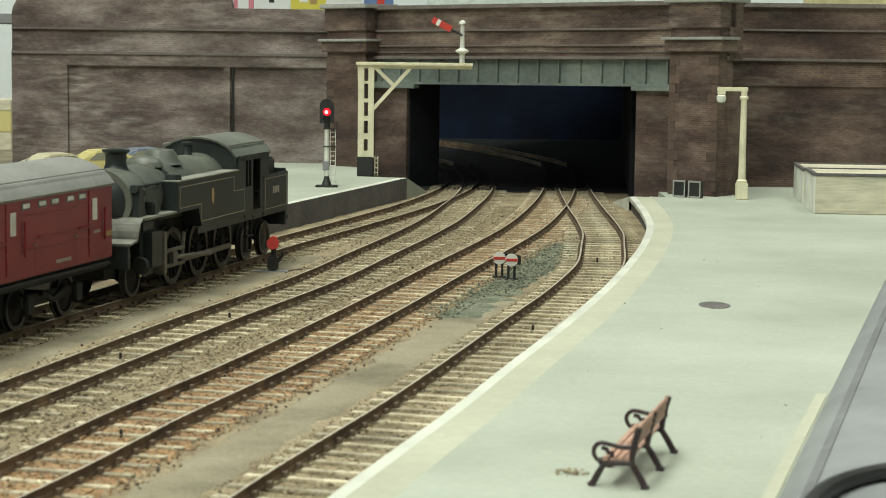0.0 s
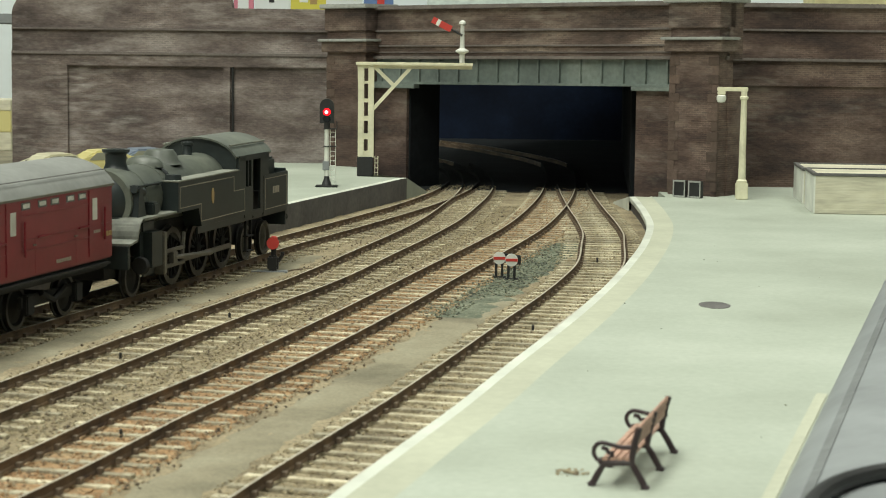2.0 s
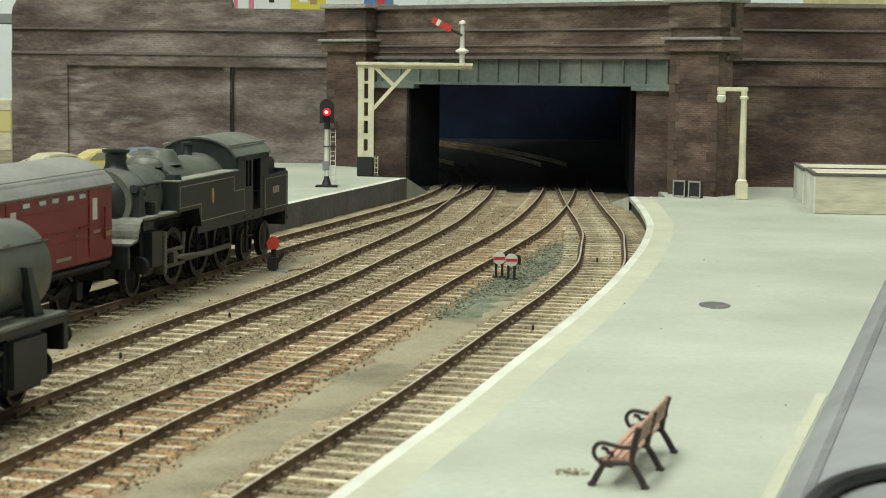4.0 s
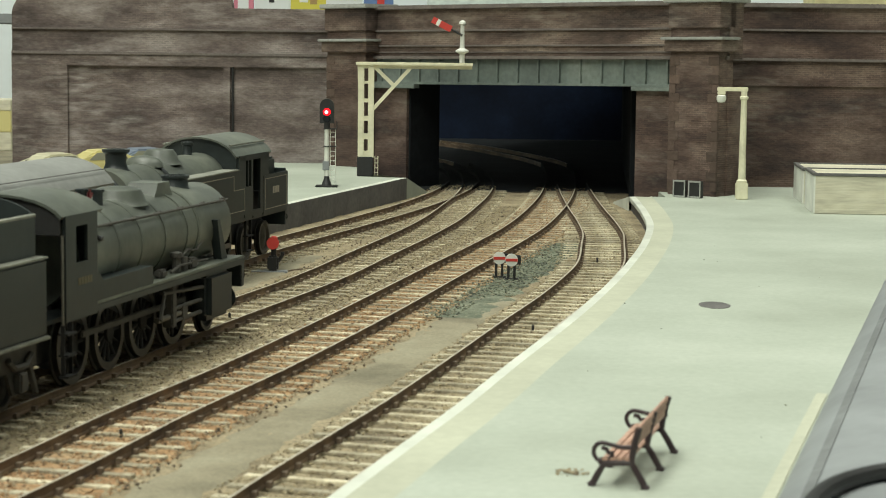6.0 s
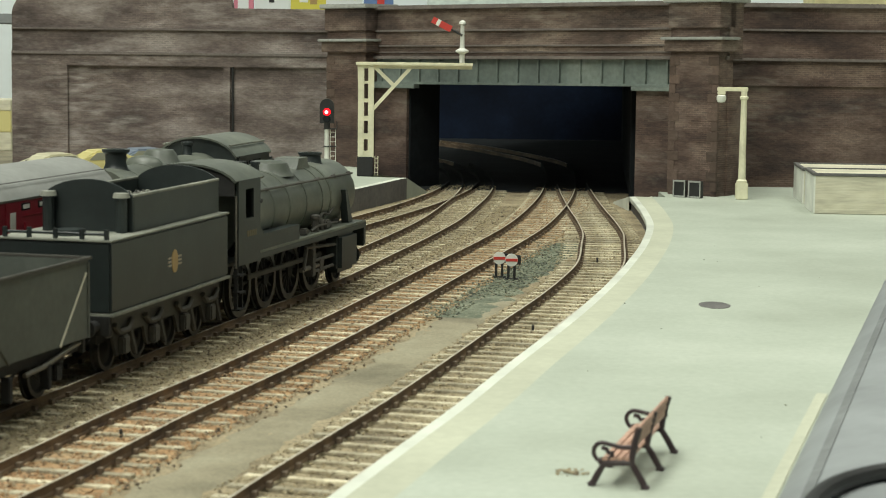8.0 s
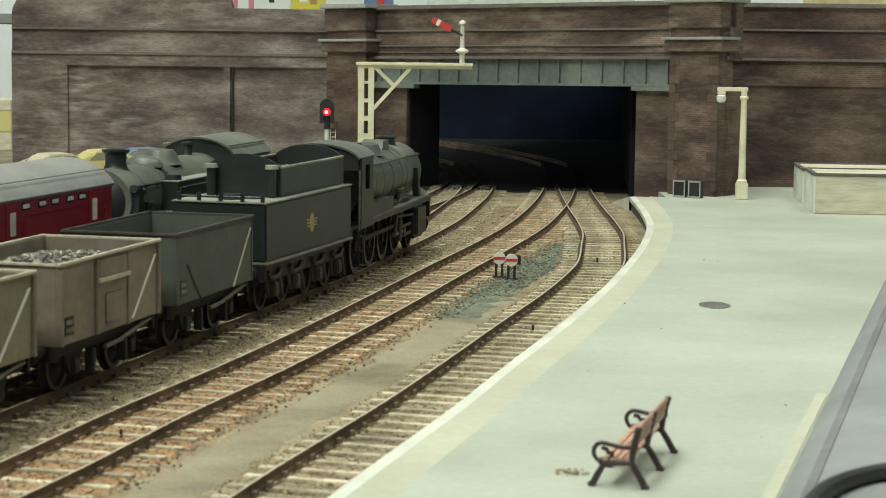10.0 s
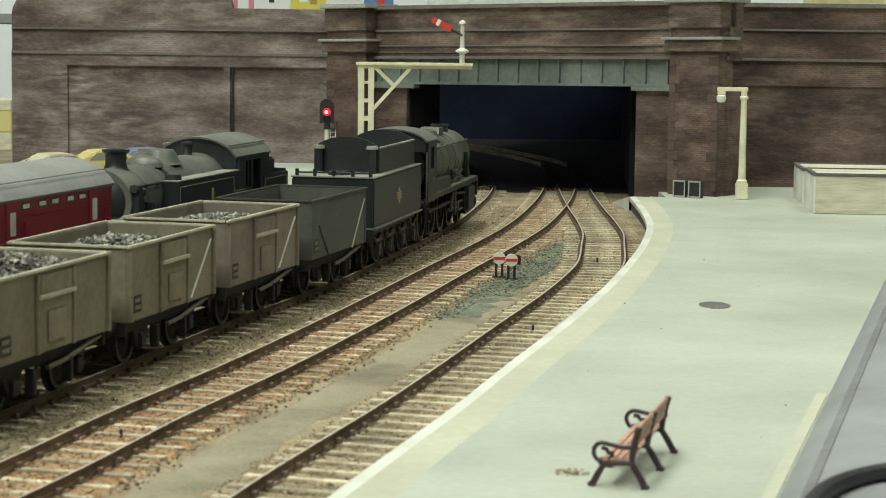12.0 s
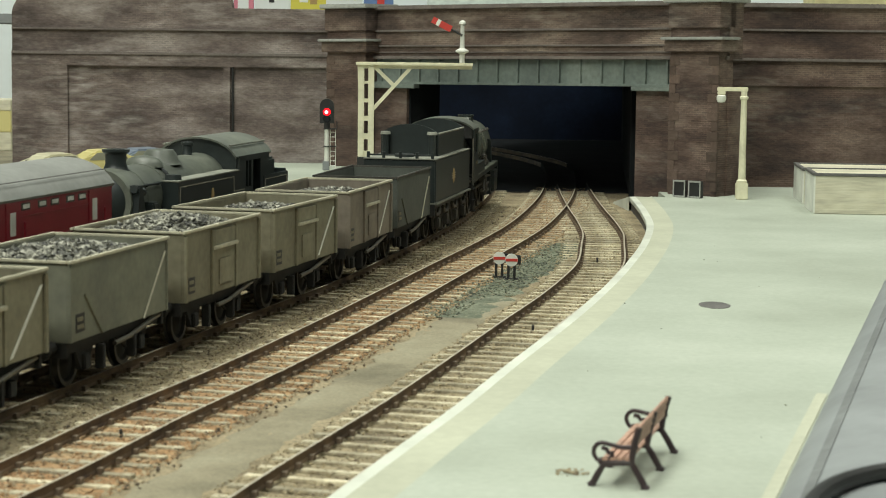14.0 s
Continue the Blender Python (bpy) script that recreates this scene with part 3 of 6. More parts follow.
# ---- rolling stock: local x runs forward, y to the left, z up from the rail ----
def wheel_mesh(r, back, sgn, spoked):
    bm = bmesh.new()
    m = Matrix.Translation((0, sgn * back, 0)) @ Matrix.Rotation(-sgn * math.pi / 2, 4, "X")
    if spoked:
        lathe(bm, [(r * 0.80, 0.2), (r + 0.7, 0.2), (r + 0.7, 0.6), (r, 0.8), (r, 2.2), (r * 0.80, 2.2)], m, 28, 1, True)
        lathe(bm, [(0.3, 0.4), (2.2, 0.4), (2.2, 2.4), (0.3, 2.4)], m, 14, 0)
        for k in range(13):
            a = 2 * math.pi * k / 13
            rod(bm, m @ Vector((1.8 * math.cos(a), 1.8 * math.sin(a), 1.2)), m @ Vector((r * 0.84 * math.cos(a), r * 0.84 * math.sin(a), 1.2)), 0.5, seg=6)
        arc = [(r * 0.82 * math.cos(a), r * 0.82 * math.sin(a)) for a in np.linspace(0.5, 1.9, 8)]
        lo = [bm.verts.new(m @ Vector((p, q, 0.7))) for p, q in arc]
        hi = [bm.verts.new(m @ Vector((p, q, 2.0))) for p, q in arc]
        bm.faces.new(lo)
        bm.faces.new(hi[::-1])
        for i in range(8):
            bm.faces.new((lo[i], hi[i], hi[(i + 1) % 8], lo[(i + 1) % 8]))
    else:
        lathe(bm, [(0.6, 0.4), (r * 0.45, 0.7), (r * 0.75, 0.4), (r + 0.6, 0.1), (r + 0.6, 0.5), (r, 0.7), (r, 2.1), (r * 0.82, 2.1), (r * 0.72, 1.3), (r * 0.3, 1.7), (0.6, 2.2)], m, 24, 0)
        for f in bm.faces:
            if all((v.co.x ** 2 + v.co.z ** 2) ** 0.5 > r * 0.8 for v in f.verts):
                f.material_index = 1
    return bm


def wheelset(parent, x, r, back=7.2, spoked=False, mats=None, label="steel wheels on an axle"):
    axle = part("wheelset", rod(bmesh.new(), (0, -back - 1, 0), (0, back + 1, 0), 1.0), mats or M_FRAME, parent, label, at=(x, 0, r))
    for sgn in (-1, 1):
        part("wheel", wheel_mesh(r, back, sgn, spoked), [mats or M_FRAME, M_TYRE], axle, "spoked wheel with a worn steel tyre" if spoked else "")
    return axle


def buffers(parent, x, sgn, z=13.0, half=11.3):
    for y in (-half, half):
        bm = bmesh.new()
        rod(bm, (x, y, z), (x + sgn * 3.2, y, z), 1.5, 1.2)
        rod(bm, (x + sgn * 3.2, y, z), (x + sgn * 5.2, y, z), 0.7)
        rod(bm, (x + sgn * 5.2, y, z), (x + sgn * 5.9, y, z), 2.4, 2.2, seg=16)
        part("buffer", bm, M_FRAME, parent)


OCT_V = np.array([(1, 0, 0), (-1, 0, 0), (0, 1, 0), (0, -1, 0), (0, 0, 1), (0, 0, -1)], float)
OCT_F = np.array([(0, 2, 4), (2, 1, 4), (1, 3, 4), (3, 0, 4), (2, 0, 5), (1, 2, 5), (3, 1, 5), (0, 3, 5)])


def coal_heap(x0, x1, y0, y1, z, rise, count, seed, size=(0.5, 1.35)):
    """Flat broken chips heaped over a rough bed."""
    rng = np.random.default_rng(seed)
    n = count * 3
    u, v = rng.uniform(-1, 1, n), rng.uniform(-1, 1, n)
    h = z + 0.8 * rise * (1 - u * u) * (1 - 0.8 * v * v) + rng.uniform(-0.7, 0.5, n)
    q = rng.uniform(*size, n)[:, None, None] * np.stack([np.ones(n), rng.uniform(0.5, 1, n), rng.uniform(0.3, 0.7, n)], 1)[:, None, :]
    c = OCT_V[None] * q + rng.normal(0, 0.14, (n, 6, 3))
    a, t = rng.uniform(0, 6.28, (n, 1)), rng.normal(0, 0.5, (n, 1))
    X, Z = c[:, :, 0] * np.cos(t) - c[:, :, 2] * np.sin(t), c[:, :, 0] * np.sin(t) + c[:, :, 2] * np.cos(t)
    c = np.stack([X * np.cos(a) - c[:, :, 1] * np.sin(a), X * np.sin(a) + c[:, :, 1] * np.cos(a), Z], 2)
    c += np.stack([(x0 + x1) / 2 + u * (x1 - x0) / 2, (y0 + y1) / 2 + v * (y1 - y0) / 2, h], 1)[:, None, :]
    f = (OCT_F[None] + (np.arange(n) * 6)[:, None, None]).reshape(-1, 3)
    me = bpy.data.meshes.new("chips")
    me.from_pydata(c.reshape(-1, 3).tolist(), [], f.tolist())
    bm = bmesh.new()
    bm.from_mesh(me)
    bpy.data.meshes.remove(me)
    box(bm, x0, x1, y0, y1, z - 4, z - 0.5)
    return bm


def bars(parent, x0, x1, z, h, y, n, mat, name="number_bar"):
    """A row of plain bars in place of a number."""
    w = (x1 - x0) / n
    bm = bmesh.new()
    for k in range(n):
        box(bm, x0 + k * w + w * 0.12, x0 + (k + 1) * w - w * 0.12, min(y, y + (0.12 if y > 0 else -0.12)), max(y, y + (0.12 if y > 0 else -0.12)), z, z + h)
    return part(name, bm, mat, parent, smooth=False)


L2, W2, ZB, ZT = 30.4, 16.0, 12.6, 31.2


def mineral_wagon(label, body, stripe, coal, seed, louvres=False, ribs=True, cross=False):
    t = thing("mineral_wagon", label, "wagon", group="mineral wagons of the goods train")
    rim = M_BOGIE if body is M_WAGON_DARK else M_WAGON_RIM
    th = 0.7
    for y0, y1 in ((-W2, -W2 + th), (W2 - th, W2)):
        sd = part("side", box(bmesh.new(), -L2, L2, y0, y1, ZB, ZT, 0.12), body, t, smooth=False)
        o = -1 if y0 < 0 else 1
        ya, yb = sorted((o * W2, o * (W2 + 0.75)))
        if ribs:
            for x in (-L2 + 0.7, -9.4, 9.4, L2 - 0.7):
                part("stanchion", box(bmesh.new(), x - 0.7, x + 0.7, ya, yb, ZB, ZT - 0.6, 0.15), body, sd, smooth=False)
            d = part("door", box(bmesh.new(), -8.4, 8.4, *sorted((o * W2, o * (W2 + 0.45))), ZB + 0.3, ZT - 5.6, 0.2), body, sd, smooth=False)
            part("door_flap", box(bmesh.new(), -8.4, 8.4, *sorted((o * W2, o * (W2 + 0.6))), ZT - 5.2, ZT - 0.8, 0.2), body, sd, smooth=False)
            part("hinge_bar", box(bmesh.new(), -9.4, 9.4, *sorted((o * (W2 + 0.4), o * (W2 + 1.3))), ZT - 6.2, ZT - 5.2, 0.15), M_WAGON_RIM, d, smooth=False)
            part("door_panel", box(bmesh.new(), -5.0, 5.0, *sorted((o * (W2 + 0.4), o * (W2 + 0.8))), ZB + 2, ZB + 9.5, 0.2), body, d, smooth=False)
        else:
            for x in (-L2 + 0.5, L2 - 0.5):
                part("corner_angle", box(bmesh.new(), x - 0.5, x + 0.5, *sorted((o * W2, o * (W2 + 0.3))), ZB, ZT - 0.6, 0.1), body, sd, smooth=False)
        if stripe:
            bm = prism(bmesh.new(), [(12.2, ZB + 1), (13.6, ZB + 1), (L2 - 1.6, ZT - 3), (L2 - 3.0, ZT - 3)], "y", *sorted((o * (W2 + 0.02), o * (W2 + 0.16))))
            part("diagonal_stripe", bm, M_WHITE, sd, "white diagonal stripe", smooth=False)
        if cross:
            for a, b in (((-L2 + 8, ZT - 8), (-12, ZB)), ((L2 - 2, ZT - 3), (14, ZB))):
                bm = rod(bmesh.new(), (a[0], o * (W2 + 0.2), a[1]), (b[0], o * (W2 + 0.2), b[1]), 0.3, seg=5)
                part("brace", bm, M_WAGON_RIM if a[0] > 0 else body, sd)
        pl = part("number_panel", box(bmesh.new(), -L2 + 3.0, -L2 + 8.0, *sorted((o * (W2 + 0.02), o * (W2 + 0.14))), ZB + 2, ZB + 6.4), M_BLACK, sd, "small black number panel", smooth=False)
        bars(pl, -L2 + 3.5, -L2 + 7.5, ZB + 2.8, 1.0, o * (W2 + 0.15), 4, M_WAGON)
        bars(pl, -L2 + 3.5, -L2 + 7.0, ZB + 4.6, 1.0, o * (W2 + 0.15), 3, M_WAGON)
    for x0, x1 in ((-L2, -L2 + th), (L2 - th, L2)):
        en = part("end", box(bmesh.new(), x0, x1, -W2 + th + 0.01, W2 - th - 0.01, ZB, ZT, 0.1), body, t, smooth=False)
        o = -1 if x0 < 0 else 1
        if louvres and o < 0:
            for z in (ZT - 3.0, ZT - 5.2):
                part("louvre", box(bmesh.new(), -L2 - 0.9, -L2, -8, 14, z - 0.6, z, 0.15), M_WAGON_RIM, en, smooth=False)
        for y in (-9.5, 9.5):
            part("end_stanchion", box(bmesh.new(), *sorted((o * L2, o * (L2 + 0.8))), y - 0.7, y + 0.7, ZB, ZT - 0.8, 0.15), body, en, smooth=False)
    part("wagon_floor", box(bmesh.new(), -L2 + th, L2 - th, -W2 + th, W2 - th, ZB, ZB + 0.8), body, t, smooth=False)
    for y in (-W2 - 0.1, W2 + 0.1):
        part("top_rim", box(bmesh.new(), -L2 - 0.7, L2 + 0.7, y - 0.5, y + 0.5, ZT, ZT + 0.75, 0.15), rim, t, "worn top rim", smooth=False)
    for x in (-L2 - 0.05, L2 + 0.05):
        part("top_rim", box(bmesh.new(), x - 0.5, x + 0.5, -W2 + 0.6, W2 - 0.6, ZT, ZT + 0.73, 0.15), rim, t, smooth=False)
    # underframe
    for y in (-13.2, 13.2):
        part("solebar", box(bmesh.new(), -L2, L2, y - 0.7, y + 0.7, 9.4, ZB, 0.15), M_FRAME, t, smooth=False)
        for x in (-17, 17):
            bm = prism(bmesh.new(), [(x - 5.5, 10), (x + 5.5, 10), (x + 1.8, 4.6), (x - 1.8, 4.6)], "y", y - 0.4, y + 0.4)
            box(bm, x - 1.7, x + 1.7, y - 1.4, y + 1.4, 4.4, 8.2, 0.3)
            tube(bm, [(x - 7, y, 11.2), (x - 3, y, 9.4), (x + 3, y, 9.4), (x + 7, y, 11.2)], 0.55)
            part("axle_guard", bm, M_FRAME, t)
        o = -1 if y < 0 else 1
        bm = tube(bmesh.new(), [(-2, y + o * 1.8, 8.5), (8, y + o * 1.8, 9.0), (23, y + o * 1.8, 11.4), (27, y + o * 1.8, 11.8)], 0.6)
        part("brake_lever", bm, M_ROD, t, "long sloping hand-brake lever")
        bm = tube(bmesh.new(), [(-9, y, 6), (0, y, 11), (9, y, 6)], 0.5)
        box(bm, -10.5, -9, y - 2.5, y - 0.2, 3.5, 9.5, 0.2)
        box(bm, 9, 10.5, y - 2.5, y - 0.2, 3.5, 9.5, 0.2)
        part("brake_gear", bm, M_FRAME, t)
    for x, o in ((-L2, -1), (L2, 1)):
        part("headstock", box(bmesh.new(), *sorted((x, x - o * 1.6)), -15, 15, 8.9, ZB - 0.05, 0.15), M_FRAME, t, smooth=False)
        buffers(t, x, o, 11.4)
    part("coupling_hook", rod(bmesh.new(), (L2, 0, 11), (L2 + 6, 0, 10), 0.6), M_FRAME, t)
    for x in (-17, 17):
        wheelset(t, x, 6.0)
    if coal:
        z, rise, n = coal
        tagged(part("coal_load", coal_heap(-L2 + 5, L2 - 5, -W2 + 2.2, W2 - 2.2, z, rise, n, seed), M_COAL, t, "heaped dusty coal", smooth=False), kind="stuff")
    return t


def boiler_band(bm, x, r, z):
    lathe(bm, [(r, -0.5), (r + 0.09, -0.5), (r + 0.09, 0.5), (r, 0.5)], Matrix.Translation((x, 0, z)) @ Matrix.Rotation(math.pi / 2, 4, "Y"), 32)


def drum(profile, z, seg=36):
    """A body turned about the line along x at height z; (radius, x) pairs."""
    return lathe(bmesh.new(), profile, Matrix.Translation((0, 0, z)) @ Matrix.Rotation(math.pi / 2, 4, "Y"), seg)


def arched(x0, x1, half, z_edge, z_top, th, n=12):
    """A curved roof sheet."""
    up = [(half * math.sin(a), z_edge + (z_top - z_edge) * (math.cos(a) - math.cos(1.25)) / (1 - math.cos(1.25))) for a in np.linspace(-1.25, 1.25, n)]
    k = half / (half * math.sin(1.25))
    up = [(y * k, z) for y, z in up]
    return prism(bmesh.new(), up + [(y * 0.97, z - th) for y, z in reversed(up)], "x", x0, x1)


def curved_end(x0, x1, half, z0, z_edge, z_top, n=12):
    up = [(half * math.sin(a) / math.sin(1.1), z_edge + (z_top - z_edge) * (math.cos(a) - math.cos(1.1)) / (1 - math.cos(1.1))) for a in np.linspace(-1.1, 1.1, n)]
    return prism(bmesh.new(), [(-half, z0)] + up + [(half, z0)], "x", x0, x1)


def goods_locomotive():
    t = thing("goods_locomotive", "grimy black eight-coupled goods steam locomotive", "locomotive")
    zc, r = 30.0, 11.2
    b = part("boiler", drum([(2, 8), (r + 0.4, 8), (r + 0.4, 36), (r, 37), (r - 0.3, 92), (r + 0.2, 92.2), (r + 0.2, 117), (r - 0.6, 118.2), (2, 118.6)], zc), M_LOCO_TOP, t, "dusty black boiler and smokebox")
    for x in (22, 36.5, 52, 68, 84, 92):
        bm = bmesh.new()
        boiler_band(bm, x, r + (0.4 if x < 37 else 0), zc)
        part("boiler_band", bm, M_LOCO_TOP, b)
    part("firebox", box(bmesh.new(), 10, 36, -10.5, 10.5, 19, 31, 1.5), M_LOCO, b)
    part("smokebox_door", drum([(1, 118.4), (9, 118.4), (8.4, 119.8), (4, 121.2), (1, 121.4)], zc), M_LOCO, b)
    lid = Matrix.Translation((62, 0, zc + r - 2))
    part("dome", lathe(bmesh.new(), [(8.2, 0), (7.2, 1.2), (6.6, 2.8), (6.0, 4.1), (4.6, 4.7), (0.5, 4.9)], lid, 24), M_LOCO_TOP, b, "rounded steam dome")
    bm = bmesh.new()
    prism(bm, [(75.5, zc + r - 2), (90.5, zc + r - 2), (88, zc + r + 0.6), (87.2, zc + r + 2.6), (78.8, zc + r + 2.6), (78, zc + r + 0.6)], "y", -4.2, 4.2)
    part("sand_dome", bm, M_LOCO_TOP, b)
    part("chimney", lathe(bmesh.new(), [(5.0, 0), (3.9, 1.4), (3.6, 3.8), (4.1, 4.1), (4.1, 4.8), (3.1, 4.8), (3.0, 3)], Matrix.Translation((102, 0, zc + r - 1.6)), 24), M_LOCO, b, "short stovepipe chimney")
    for y in (-2.2, 2.2):
        bm = bmesh.new()
        rod(bm, (44, y, zc + r - 1), (44, y, zc + r + 2.8), 1.3)
        rod(bm, (44, y, zc + r + 2.8), (44, y, zc + r + 3.5), 1.7)
        part("safety_valve", bm, M_LOCO, b)
    for y in (-1, 1):
        bm = rod(bmesh.new(), (14, y * 10.2, 37.2), (117, y * 10.2, 36.6), 0.38, seg=6)
        for x in (20, 34, 50, 66, 82, 98, 114):
            rod(bm, (x, y * 8.6, 36.6), (x, y * 10.4, 37.1), 0.5, seg=6)
        part("handrail", bm, M_BOGIE, b, "worn steel handrail on knobs")
        for x in (17, 21, 25):
            part("washout_plug", rod(bmesh.new(), (x, y * 10.2, 34.5), (x, y * 11.8, 34.2), 0.7, seg=8), M_BLACK, b)
        # running plate with its valance
        rp = part("running_plate", box(bmesh.new(), 12, 117, *sorted((y * 8.5, y * 15.4)), 19.6, 20.4, 0.15), M_LOCO_TOP, t, smooth=False)
        part("valance", box(bmesh.new(), 12, 117, *sorted((y * 15.0, y * 15.5)), 18.0, 19.6), M_LOCO, rp, smooth=False)
        part("air_tank", prism(bmesh.new(), [(13, 20.4), (49, 20.4), (49, 25), (18, 25), (13, 29)], "y", *sorted((y * 11.5, y * 15.2))), M_LOCO, rp, smooth=False)
        bm = prism(bmesh.new(), [(105, 20.4), (109.5, 20.4), (103.5, 32), (101.5, 32)], "y", *sorted((y * 10.5, y * 13)))
        part("stay", bm, M_LOCO, rp, smooth=False)
        bm = bmesh.new()
        box(bm, 58, 62, *sorted((y * 11.5, y * 14)), 20.4, 22.6, 0.5)
        rod(bm, (72, y * 12.4, 20.4), (72, y * 12.4, 25.6), 1.3, 1.0)
        lathe(bm, [(0.4, 0), (1.7, 0.3), (1.7, 1.4), (0.4, 1.8)], Matrix.Translation((72, y * 12.4, 24.4)), 10)
        rod(bm, (77, y * 12.6, 20.4), (77, y * 12.6, 24.2), 1.0)
        box(bm, 80, 85, *sorted((y * 11.4, y * 13.6)), 20.4, 23.4, 0.5)
        tube(bm, [(66, y * 13.2, 21.2), (72, y * 13.4, 22.4), (86, y * 13, 22.0), (96, y * 12, 21.4)], 0.4)
        tube(bm, [(76, y * 12, 24), (82, y * 11.6, 25.6), (90, y * 11, 24.6), (97, y * 10.6, 27)], 0.35)
        part("pump", bm, M_BOGIE, rp, "pump and pipework")
        cy = part("cylinder", box(bmesh.new(), 87, 106, *sorted((y * 10.5, y * 16.2)), 5.0, 18.6, 1.6), M_LOCO, t, "black outside cylinder")
        part("cylinder_cover", rod(bmesh.new(), (106, y * 13.2, 9.4), (107.4, y * 13.2, 9.4), 3.6, 3.0, seg=18), M_LOCO, cy)
        bm = bmesh.new()
        rod(bm, (66, y * 13.4, 11.2), (87, y * 13.4, 11.2), 0.6)
        rod(bm, (66, y * 13.4, 7.8), (87, y * 13.4, 7.8), 0.6)
        box(bm, 72, 76, *sorted((y * 12.6, y * 14.2)), 7.4, 11.6, 0.3)
        box(bm, 64, 67, *sorted((y * 11.5, y * 14.5)), 6.5, 19, 0.3)
        tube(bm, [(58, y * 14, 16.5), (87, y * 14, 14.8)], 0.6)
        tube(bm, [(60, y * 14, 17), (56, y * 14.2, 9.6)], 0.55)
        part("valve_gear", bm, M_BOGIE, t, "slide bars and valve gear")
        part("connecting_rod", rod(bmesh.new(), (56, y * 13.2, 9.4), (74, y * 13.2, 9.5), 0.8), M_ROD, t)
        part("coupling_rod", box(bmesh.new(), -33.5, 33.5, *sorted((y * 11.6, y * 12.5)), -0.8, 0.8, 0.25), M_BOGIE, t, "grimy steel coupling rod", at=(45.2, 0, 9.4))
        # cab side with its window opening
        bm = bmesh.new()
        ys = sorted((y * 14.8, y * 15.6))
        box(bm, -4, 13.5, *ys, 17.6, 31.0)
        box(bm, -4, 1.6, *ys, 31.0, 42.4)
        box(bm, 8.0, 13.5, *ys, 31.0, 42.4)
        box(bm, 1.6, 8.0, *ys, 39.6, 42.4)
        cs = part("cab_side", bm, M_LOCO, t, smooth=False)
        bars(cs, 2.5, 10.5, 25.6, 1.7, y * 15.6, 5, M_NUMBER)
        bm = bmesh.new()
        rod(bm, (-4.6, y * 15, 17), (-4.6, y * 15, 38), 0.35, seg=6)
        part("cab_handrail", bm, M_ROD, cs)
        bm = bmesh.new()
        for z in (4.5, 9.5, 14.5):
            box(bm, -4, 1, *sorted((y * 13.5, y * 16)), z, z + 0.5)
        box(bm, -3.8, -3.2, *sorted((y * 14, y * 15)), 4.5, 17.6)
        box(bm, 0.3, 0.9, *sorted((y * 14, y * 15)), 4.5, 17.6)
        part("cab_step", bm, M_FRAME, t, smooth=False)
    part("cab_front", curved_end(12.4, 13.4, 14.7, 19, 42.2, 46.5), M_LOCO, t, smooth=False)
    part("cab_roof", arched(-6, 17, 15.5, 42.4, 47.2, 0.6), M_LOCO_TOP, t, "curved dusty cab roof")
    # added dark sheet that stands for the shade inside the open cab back
    part("cab_back_sheet", curved_end(-5.2, -4.4, 14.6, 38, 42.2, 46.4), M_FRAME, t, "dark sheet standing in for the shade in the cab opening", smooth=False)
    part("cab_floor", box(bmesh.new(), -11, 13, -13, 13, 17.5, 18.6), M_LOCO, t, smooth=False)
    part("main_frame", box(bmesh.new(), -8, 114, -6, 6, 6.5, 19.6), M_FRAME, t, smooth=False)
    part("buffer_beam", box(bmesh.new(), 114.6, 117, -15.4, 15.4, 11.5, 19.6, 0.2), M_LOCO, t, smooth=False)
    part("smokebox_saddle", box(bmesh.new(), 94, 112, -7.5, 7.5, 18, 24, 0.6), M_LOCO, t, smooth=False)
    buffers(t, 117, 1, 14)
    for x in (13.0, 34.5, 56.0, 77.5):
        wheelset(t, x, 9.4, spoked=True, label="spoked driving wheels")
    wheelset(t, 103, 6.0, label="leading wheels")
    return t


